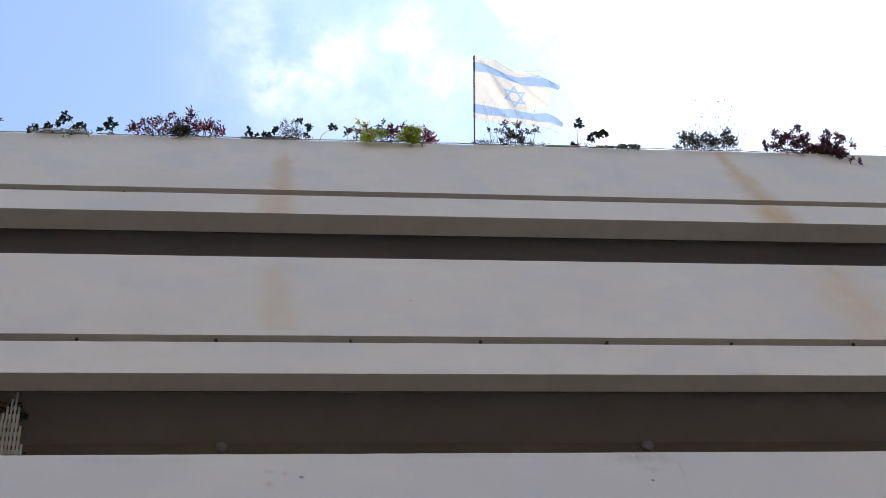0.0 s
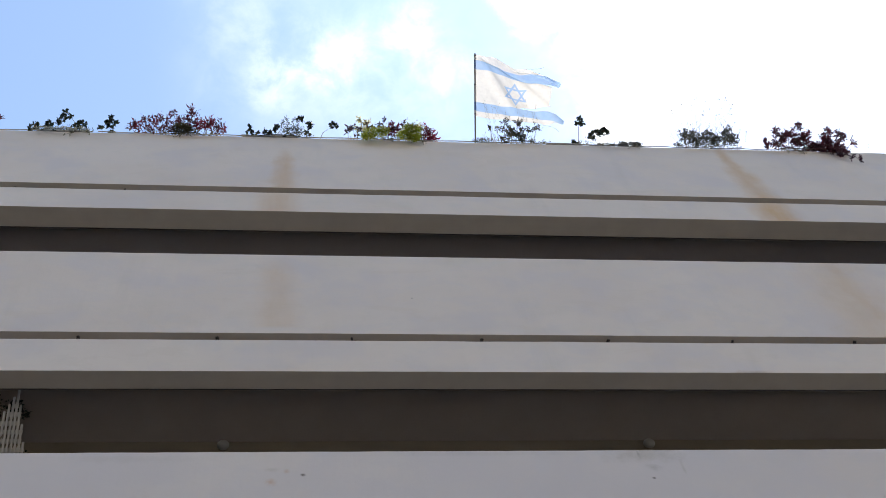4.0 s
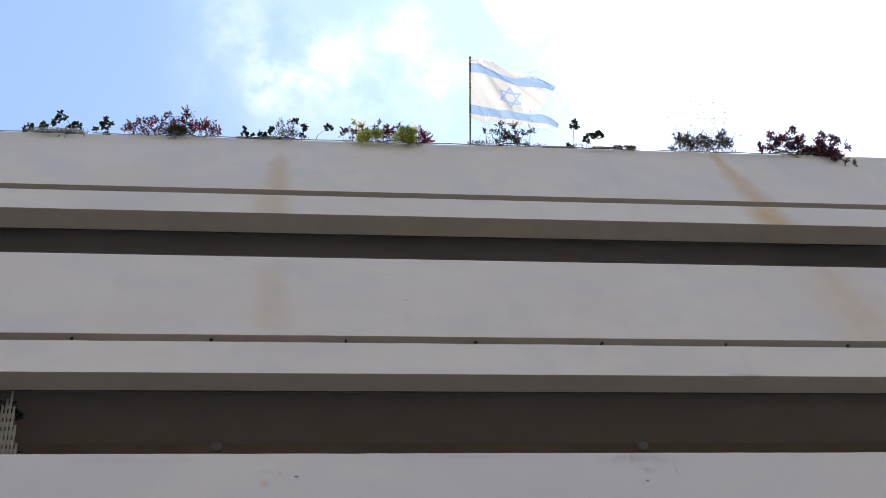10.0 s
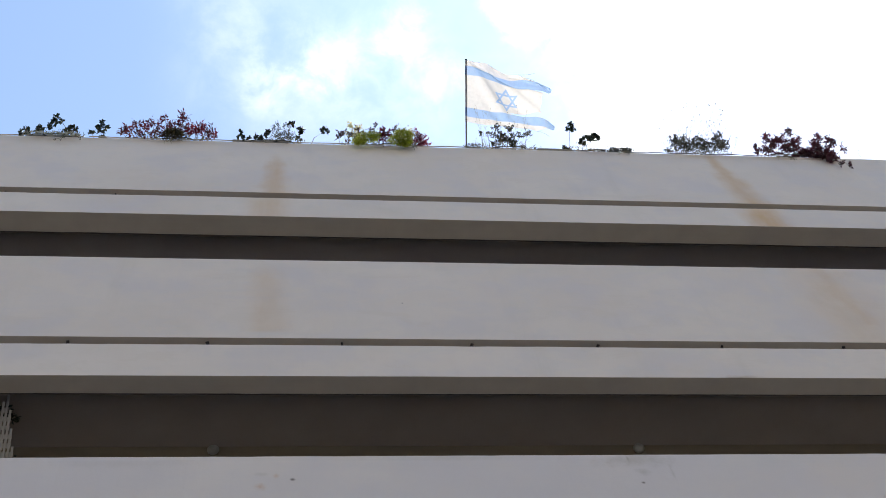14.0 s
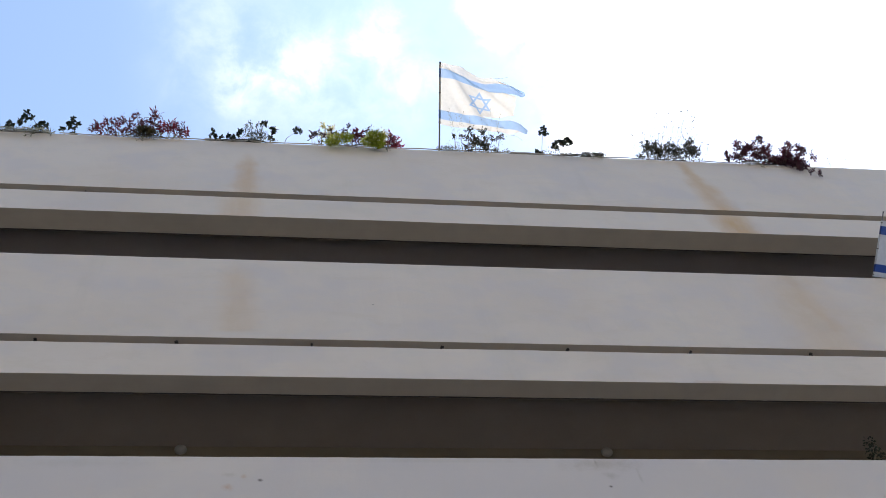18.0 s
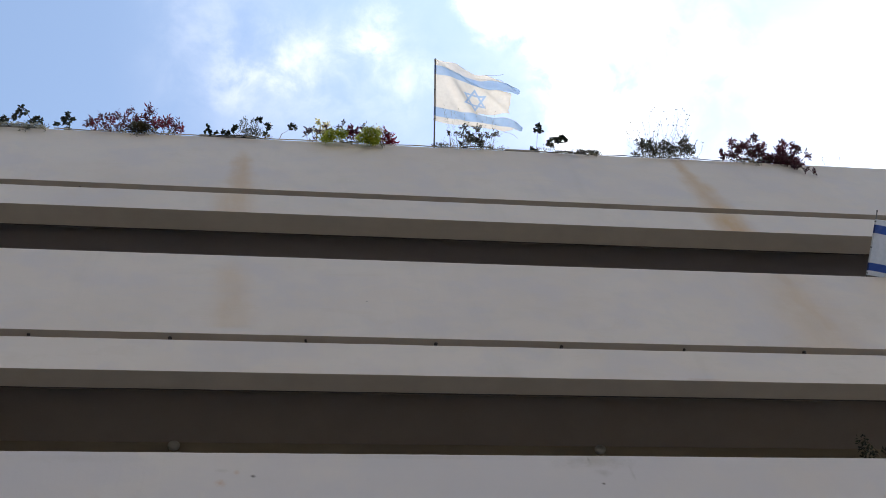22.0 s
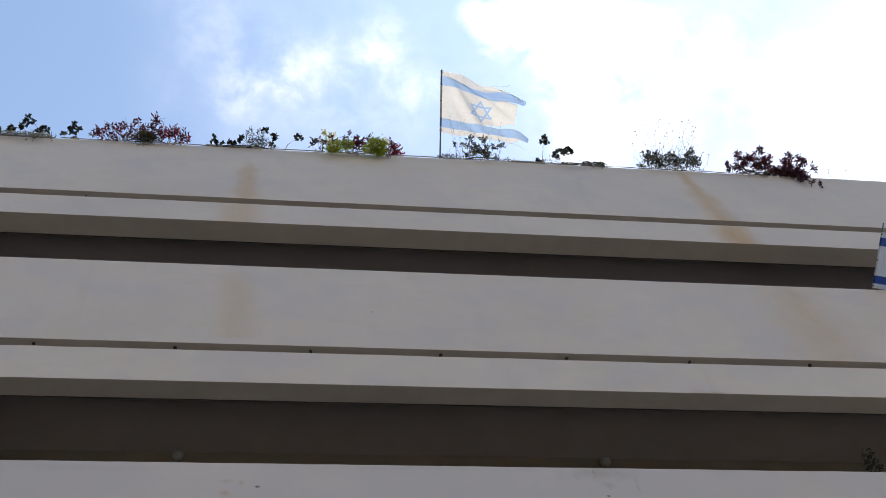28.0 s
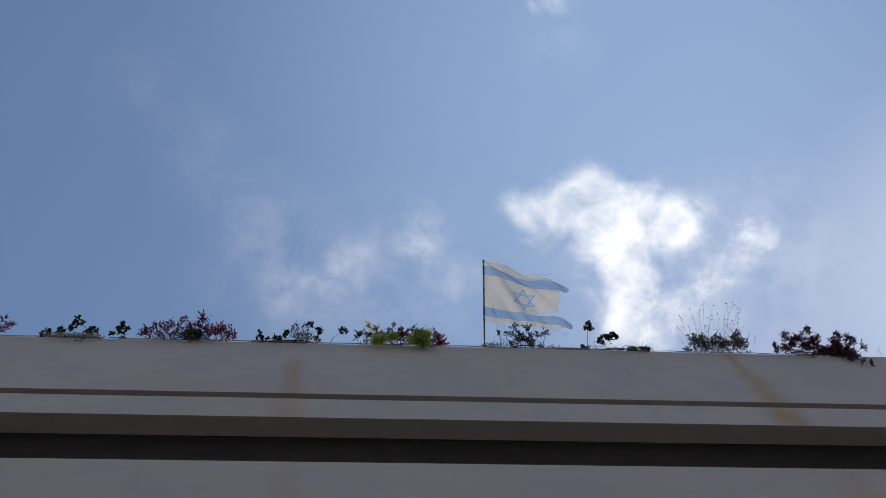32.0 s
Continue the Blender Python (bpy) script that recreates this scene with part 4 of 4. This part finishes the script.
tagged(part("foliage", bm, L_NEST, ob), kind="stuff").matrix_parent_inverse = inv
rosettes(-0.22, [(-0.527, 0.108, 0.052), (-0.469, 0.050, 0.026), (-0.413, 0.055, 0.022), (-0.345, 0.055, 0.032), (-0.289, 0.058, 0.022), (-0.215, 0.135, 0.032), (-0.227, 0.080, 0.028), (0.048, 0.232, 0.038), (0.143, 0.146, 0.045), (0.131, 0.080, 0.034), (0.174, 0.149, 0.026)],
         L_DARK, "scattered dark green plant with tufts of leaves on the parapet")
ob, inv = plant(-0.07, "fine grey-green bushy herb on the parapet")
for dx, u, rx, ru, n in ((0.02, 0.08, 0.11, 0.07, 330), (-0.05, 0.19, 0.05, 0.07, 110), (0.06, 0.19, 0.05, 0.08, 110), (-0.08, 0.12, 0.04, 0.08, 70), (0.11, 0.09, 0.06, 0.06, 110)):
    bm = bmesh.new()
    tuft(bm, at(-0.07 + dx, u), rx, ru, int(n * 1.15), 0.027, 0.0075)
    tagged(part("foliage", bm, L_LAV if n > 300 else L_GREY, ob), kind="stuff").matrix_parent_inverse = inv
ob, inv = plant(0.27, "single leaf tuft on a slanting stem above the parapet")
bm = bmesh.new()
tube(bm, [(0.24, FRONT + 0.2, TOP - 0.06), (0.245, FRONT + 0.08, TOP + 0.03), at(0.30, 0.075), at(0.41, 0.160)], 0.0048, 6, True, 0.7)
part("stem", bm, M_DRY, ob).matrix_parent_inverse = inv
bm = bmesh.new()
for _ in range(85):
    d = rdir()
    broad_leaf(bm, at(0.415, 0.165) + Vector((d.x * 0.046, d.y * 0.03, d.z * 0.026)) * rnd(0.1, 1.0), d + OUT * 0.3, 0.036 * rnd(0.6, 1.1), 0.022 * rnd(0.7, 1.1))
tagged(part("leaf_tuft", bm, L_DARK, ob), kind="stuff").matrix_parent_inverse = inv
ob, inv = clumps(0.74, [(0.732, 0.225, 0.062, 0.048), (0.796, 0.178, 0.045, 0.040), (0.70, 0.17, 0.035, 0.04), (0.77, 0.12, 0.04, 0.04)], L_PALE,
                 "pale cream-yellow variegated plant with dark lower leaves on the parapet", 0.042, 0.018, 1.15)
clumps(0.74, [(0.575, 0.09, 0.04, 0.032), (0.64, 0.125, 0.045, 0.04), (0.67, 0.055, 0.035, 0.03), (0.732, 0.13, 0.05, 0.05), (0.80, 0.135, 0.04, 0.04)], L_PLUM, "", 0.05, 0.018, 0.75, "", ob)
ob, inv = clumps(1.05, [(1.102, 0.140, 0.064, 0.058), (1.06, 0.085, 0.05, 0.04), (1.15, 0.11, 0.04, 0.04)], L_RED,
                 "low plant with crimson leaves between the two ferns", 0.044, 0.018, 1.5)
clumps(1.05, [(0.975, 0.190, 0.052, 0.036), (1.199, 0.205, 0.034, 0.022), (1.03, 0.16, 0.04, 0.03)], L_PLUM, "", 0.046, 0.018, 0.9, "", ob)
ob, inv = clumps(1.48, [(1.50, 0.105, 0.064, 0.060), (1.44, 0.14, 0.05, 0.045), (1.55, 0.06, 0.045, 0.045), (1.47, 0.05, 0.06, 0.04)], L_CRIMSON,
                 "small dense shrub with crimson and cream leaves on the parapet", 0.050, 0.019, 1.3)
clumps(1.48, [(1.36, 0.165, 0.04, 0.04), (1.404, 0.15, 0.035, 0.04), (1.41, 0.09, 0.03, 0.04)], L_PALE, "", 0.036, 0.018, 1.1, "", ob)
for fx, blobs in ((0.90, ((0.90, 0.060, 0.125, 0.062), (0.80, 0.010, 0.105, 0.038), (0.96, 0.085, 0.085, 0.055), (0.84, 0.085, 0.06, 0.045))),
                  (1.26, ((1.265, 0.085, 0.130, 0.088), (1.30, 0.020, 0.105, 0.060), (1.20, 0.040, 0.10, 0.055), (1.27, 0.135, 0.085, 0.05), (1.33, 0.10, 0.07, 0.06)))):
    ob, inv = plant(fx, "bright lime-green feathery fern spilling over the parapet edge", "fern", "lime green ferns")
    for cx, u, rx, ru in blobs:
        bm = bmesh.new()
        tuft(bm, at(cx, max(u, 0.001), -0.16) - OUT * 0.028, rx, ru, int(100000 * rx * ru), 0.032, 0.0060, 0.35)
        tagged(part("frond_clump", bm, L_LIME, ob), kind="stuff").matrix_parent_inverse = inv
    for cx, u, rx, ru in blobs[1:2]:                       # fronds that spill over the face
        bm = bmesh.new()
        for drop_ in (0.0, 0.05, 0.09):
            tuft(bm, Vector((cx + 0.1 * drop_, FRONT - 0.075, TOP - drop_)), rx * (1.0 - 3.5 * drop_), 0.04, 170, 0.036, 0.0058, 0.9)
        tagged(part("frond_clump", bm, L_LIME, ob), kind="stuff").matrix_parent_inverse = inv
    bm = bmesh.new()                                       # pale leaves that stand in for sunlit glints on the fronds
    for _ in range(26):
        cx, u, rx, ru = random.choice(blobs)
        q = at(cx + rnd(-0.9, 0.9) * rx, max(0.005, u + rnd(-0.9, 0.9) * ru), -0.26) - OUT * 0.02
        broad_leaf(bm, q, rdir() + OUT * 0.3, rnd(0.016, 0.028), rnd(0.012, 0.018))
    tagged(part("glint_leaves", bm, L_PALE, ob, "pale cream leaves standing in for sunlit glints"), kind="stuff").matrix_parent_inverse = inv
FLAG_BUSH = [(2.19, 0.177, 0.03, 0.039), (2.28, 0.184, 0.035, 0.033), (2.36, 0.24, 0.054, 0.043), (2.44, 0.177, 0.097, 0.076), (2.51, 0.237, 0.055, 0.044), (2.55, 0.161, 0.055, 0.066),
             (2.65, 0.175, 0.055, 0.033), (2.73, 0.199, 0.048, 0.048), (2.35, 0.066, 0.043, 0.032), (2.58, 0.073, 0.054, 0.043), (2.68, 0.055, 0.033, 0.022), (2.45, 0.115, 0.070, 0.055), (2.56, 0.10, 0.060, 0.055)]
ob, inv = clumps(2.47, FLAG_BUSH, [L_LAV, L_GREY, L_LAV], "sparse grey-green bush with thin dry flower stalks beside the flagpole", 0.026, 0.0135, 2.0, oval=True)
stalks(ob, inv, 2.40, 0.56, 0.52, 26, 0.0075)
ob, inv = plant(2.10, "low grey creeping herb at the foot of the flagpole")
bm = bmesh.new()
tuft(bm, at(2.10, 0.028), 0.14, 0.034, 260, 0.028, 0.007)
tagged(part("foliage", bm, L_GREY, ob), kind="stuff").matrix_parent_inverse = inv
rosettes(3.22, [(3.18, 0.050, 0.034), (3.235, 0.27, 0.042), (3.25, 0.325, 0.032), (3.27, 0.285, 0.026)], L_DARK, "tall stem with a round tuft of dark leaves on the parapet")
rosettes(3.46, [(3.39, 0.115, 0.050), (3.43, 0.150, 0.050), (3.49, 0.165, 0.048), (3.535, 0.205, 0.042), (3.56, 0.17, 0.032), (3.38, 0.16, 0.028)], L_DARK, "dark green leafy plant leaning over the parapet")
LAV = [(4.42, 0.061, 0.057, 0.041), (4.49, 0.21, 0.057, 0.045), (4.50, 0.119, 0.079, 0.079), (4.61, 0.202, 0.068, 0.068), (4.62, 0.089, 0.091, 0.068), (4.71, 0.125, 0.068, 0.091),
       (4.80, 0.219, 0.057, 0.045), (4.85, 0.129, 0.091, 0.091), (4.99, 0.204, 0.069, 0.092), (4.99, 0.112, 0.08, 0.08), (5.09, 0.149, 0.076, 0.092)]
ob, inv = clumps(4.78, LAV, [L_GREY, L_LAV, L_GREY], "dusty grey-green bush with a haze of dry flower stalks", 0.027, 0.0115, 2.9)
stalks(ob, inv, 4.74, 0.80, 0.60, 40, 0.0095, 0.18)
bm = bmesh.new()
tuft(bm, at(4.78, 0.10), 0.36, 0.11, 620, 0.026, 0.010)
tagged(part("foliage", bm, L_GREY, ob), kind="stuff").matrix_parent_inverse = inv
WINE = [(5.46, 0.098, 0.034, 0.034), (5.50, 0.057, 0.041, 0.046), (5.60, 0.244, 0.032, 0.032), (5.67, 0.18, 0.093, 0.058), (5.65, 0.074, 0.093, 0.058), (5.78, 0.229, 0.07, 0.047),
        (5.84, 0.126, 0.117, 0.082), (5.90, 0.333, 0.057, 0.057), (5.97, 0.177, 0.082, 0.07), (6.02, 0.073, 0.117, 0.058), (6.14, 0.052, 0.115, 0.087), (6.21, 0.195, 0.093, 0.058), (6.24, 0.289, 0.023, 0.012)]
ob, inv = clumps(6.0, WINE, [L_WINE, L_WINE, L_RED], "dark wine-red shrub trailing over the parapet edge", 0.044, 0.021, 1.35, oval=True)
clumps(6.0, [(6.28, 0.115, 0.14, 0.093), (6.37, 0.013, 0.117, 0.082), (6.39, 0.20, 0.07, 0.065), (6.54, 0.146, 0.051, 0.023)], L_WINE, "", 0.044, 0.021, 1.45, "", ob, True)
clumps(6.0, [(6.15, -0.02, 0.08, 0.03), (6.24, -0.045, 0.07, 0.04), (6.24, -0.10, 0.02, 0.03), (6.31, -0.09, 0.035, 0.04), (6.38, -0.05, 0.05, 0.03), (6.37, -0.13, 0.03, 0.012), (6.45, -0.16, 0.022, 0.012)], L_WINE, "", 0.038, 0.020, 1.9, "", ob, True)
bm = bmesh.new()
tuft(bm, at(5.95, 0.05), 0.36, 0.06, 150, 0.040, 0.020)
tagged(part("foliage", bm, L_WINE, ob), kind="stuff").matrix_parent_inverse = inv
shoots(-3.47, 0.40, 0.30, 14, [L_RED, L_WINE], "wine-red pointed-leaved shrub on the parapet", 0.075, 0.022)
ob, inv = plant(6.78, "single thin dry weed on the parapet", "weed")
stalks(ob, inv, 6.78, 0.06, 0.12, 3, 0.010, 0.03)
for x, w in ((-2.55, 0.72), (-1.25, 0.7), (-0.05, 0.5), (1.1, 0.7), (2.5, 0.8), (3.42, 0.55), (3.83, 0.32), (4.8, 0.75), (6.0, 0.8)):
    ground_mat(x, w, int(520 * w + 90), L_GREY if x in (-2.55, 3.83) else None)
ob, inv = plant(3.83, "small grey-green mound of creeping herb on the parapet edge", "ground cover", "creeping mats on the parapet edge")
for dx, rx in ((0.0, 0.10), (-0.08, 0.06), (0.09, 0.05)):
    bm = bmesh.new()
    tuft(bm, at(3.83 + dx, 0.03), rx, 0.035, 220, 0.026, 0.009)
    tagged(part("foliage", bm, L_GREY, ob), kind="stuff").matrix_parent_inverse = inv
for x, r in ((-2.35, 0.26), (-1.20, 0.22), (1.02, 0.14), (1.42, 0.22), (3.85, 0.18), (3.5, 0.10), (5.80, 0.22)):
    hanging_weed(x, r)
ob, inv = plant(-2.50, "pale dusty mat of creeping stems lying over the parapet edge", "ground cover", "creeping mats on the parapet edge")
for cx, rx in ((-2.72, 0.15), (-2.50, 0.16), (-2.32, 0.13)):
    bm = bmesh.new()
    tuft(bm, at(cx, 0.001, -0.12) - OUT * 0.006, rx, 0.020, 240, 0.024, 0.007, 0.5)
    tagged(part("foliage", bm, L_DUST, ob), kind="stuff").matrix_parent_inverse = inv

# ---- yellow canvas that shows over the edge beside the flag bush ----
tarp = root("yellow_canvas", (2.75, FRONT + 0.9, 13.09), "faded yellow canvas with an orange hem behind the parapet", "canvas")
t_inv = Matrix.Translation(tarp.location).inverted()


def canvas_point(s, w):
    hump = math.sin(math.pi * min(1, max(0, s))) ** 0.7
    return Vector((2.25 + 0.9 * s, FRONT + 0.62 + 0.5 * w, TOP + 1.12 + 0.53 * hump - 0.35 * w + 0.02 * math.sin(9 * s)))


for name, w0, w1, mt in (("sheet", 0.05, 1.0, M_TARP), ("hem", 0.0, 0.05, M_TARP_HEM)):
    bm = bmesh.new()
    g = [[bm.verts.new(canvas_point(i / 24, w0 + (w1 - w0) * j / 6)) for i in range(25)] for j in range(7)]
    for j in range(6):
        for i in range(24):
            bm.faces.new((g[j][i], g[j][i + 1], g[j + 1][i + 1], g[j + 1][i]))
    bmesh.ops.solidify(bm, geom=bm.faces[:], thickness=0.004)
    part(name, bm, mt, tarp).matrix_parent_inverse = t_inv
for px_, py_ in ((2.3, FRONT + 0.64), (3.1, FRONT + 0.64), (2.3, FRONT + 1.1), (3.1, FRONT + 1.1)):
    bm = bmesh.new()
    tube(bm, [(px_, py_, 13.088), (px_, py_, TOP + 1.14 - (0.32 if py_ > FRONT + 1 else 0))], 0.012, 8)
    part("post", bm, M_PIPE, tarp).matrix_parent_inverse = t_inv

# ---- on the middle balcony: wall lamps, trellis, climbers ----
for lx in (-0.53, 2.90):
    lamp = root("wall_lamp", (lx, BACK, 9.735), "round dull white glass wall lamp, switched off, under the ceiling", "lamp", "balcony wall lamps")
    l_inv = Matrix.Translation(lamp.location).inverted()
    bm = bmesh.new()
    tube(bm, [(lx, BACK + 0.002, 9.735), (lx, BACK - 0.012, 9.735)], 0.036, 20)
    part("base", bm, M_BACK, lamp).matrix_parent_inverse = l_inv
    bm = bmesh.new()
    bmesh.ops.create_uvsphere(bm, u_segments=24, v_segments=16, radius=0.048)
    for v in bm.verts:
        v.co = Vector((lx + v.co.x, BACK - 0.035 + v.co.y * 0.75, 9.735 + v.co.z * 0.95))
    part("globe", bm, M_GLOBE, lamp, "", True).matrix_parent_inverse = l_inv

trellis = root("trellis", (-2.3, FRONT + 0.70, 7.0), "leaning white wooden lattice trellis on the balcony", "trellis")
t_inv = Matrix.Translation(trellis.location).inverted()
LEAN = Vector((0.0, -0.52, 0.854))
foot = Vector((0, FRONT + 0.86, 8.55))
SLATS = [(-1.986 - 0.027 * k, 1.175 - 0.058 * k) for k in range(19)] + [(-1.959, 1.05), (-1.932, 0.90), (-1.905, 0.76)]
for x, reach in SLATS:
    bm = bmesh.new()
    a = Vector((x, foot.y, foot.z)) - LEAN * 1.5
    b = Vector((x, foot.y, foot.z)) + LEAN * reach
    side, nrm = Vector((1, 0, 0)), Vector((0, 0.854, 0.52))
    vs = []
    for p in (a, b):
        for sx, sn in ((-1, -1), (1, -1), (1, 1), (-1, 1)):
            vs.append(bm.verts.new(p + side * 0.0078 * sx + nrm * 0.004 * sn))
    for q in ((0, 1, 5, 4), (1, 2, 6, 5), (2, 3, 7, 6), (3, 0, 4, 7), (3, 2, 1, 0), (4, 5, 6, 7)):
        bm.faces.new([vs[i] for i in q])
    part("slat", bm, M_TRELLIS, trellis).matrix_parent_inverse = t_inv
for k in range(36):
    d = -1.4 + 0.070 * k
    held = [x for x, reach in SLATS if reach > d + 0.03]
    if len(held) < 2:
        continue
    c = foot + LEAN * d + Vector((0, 0.854, 0.52)) * 0.007
    bm = bmesh.new()
    vs = []
    for x in (min(held) - 0.01, max(held) + 0.01):
        for sl, sn in ((-1, -1), (1, -1), (1, 1), (-1, 1)):
            vs.append(bm.verts.new(Vector((x, c.y, c.z)) + LEAN * 0.018 * sl + Vector((0, 0.854, 0.52)) * 0.003 * sn))
    for q in ((0, 1, 5, 4), (1, 2, 6, 5), (2, 3, 7, 6), (3, 0, 4, 7), (3, 2, 1, 0), (4, 5, 6, 7)):
        bm.faces.new([vs[i] for i in q])
    part("cross_slat", bm, M_TRELLIS, trellis).matrix_parent_inverse = t_inv


def climber(x, y, z, spots, label):
    ob = root("climbing_plant", (x, y, 6.99), label, "climber", "climbers on the middle balcony")
    inv = Matrix.Translation(ob.location).inverted()
    for dx, dy, dz, r, n in spots:
        c = Vector((x + dx, y + dy, z + dz))
        bm = bmesh.new()
        tube(bm, [(x, y, 6.99), (x + dx * 0.3, y + dy * 0.3, z - 0.5), c.lerp(Vector((x, y, z)), 0.3), c], 0.005, 5, True, 0.5)
        part("vine", bm, M_STEM, ob).matrix_parent_inverse = inv
        bm = bmesh.new()
        for _ in range(n * 2):
            d = rdir()
            leaf(bm, c + d * r * rnd(0.2, 1.0), d + rdir() * 0.6, rnd(0.018, 0.032), rnd(0.012, 0.022), 0.15, 0.2)
        tagged(part("foliage", bm, L_SHADE, ob), kind="stuff").matrix_parent_inverse = inv


climber(-2.12, 5.00, 9.5, [(-0.08, 0.02, 0.10, 0.09, 70), (-0.22, 0.05, 0.02, 0.12, 90), (-0.05, 0.06, -0.02, 0.07, 40), (0.135, 0.10, 0.12, 0.035, 30), (0.05, 0.10, 0.20, 0.07, 40), (0.12, 0.42, 0.02, 0.05, 22), (-0.35, 0.1, -0.1, 0.12, 70)],
        "dark leafy climber growing round the trellis")
climber(4.88, 4.90, 8.9, [(-0.18, 0.0, -0.06, 0.07, 40), (-0.17, 0.0, 0.05, 0.05, 22), (-0.14, 0.0, 0.16, 0.035, 10), (0.03, 0.0, -0.02, 0.07, 40), (0.14, 0.0, 0.0, 0.08, 45), (0.16, 0.02, -0.12, 0.1, 50)],
        "dark leafy potted climber behind the balcony parapet")
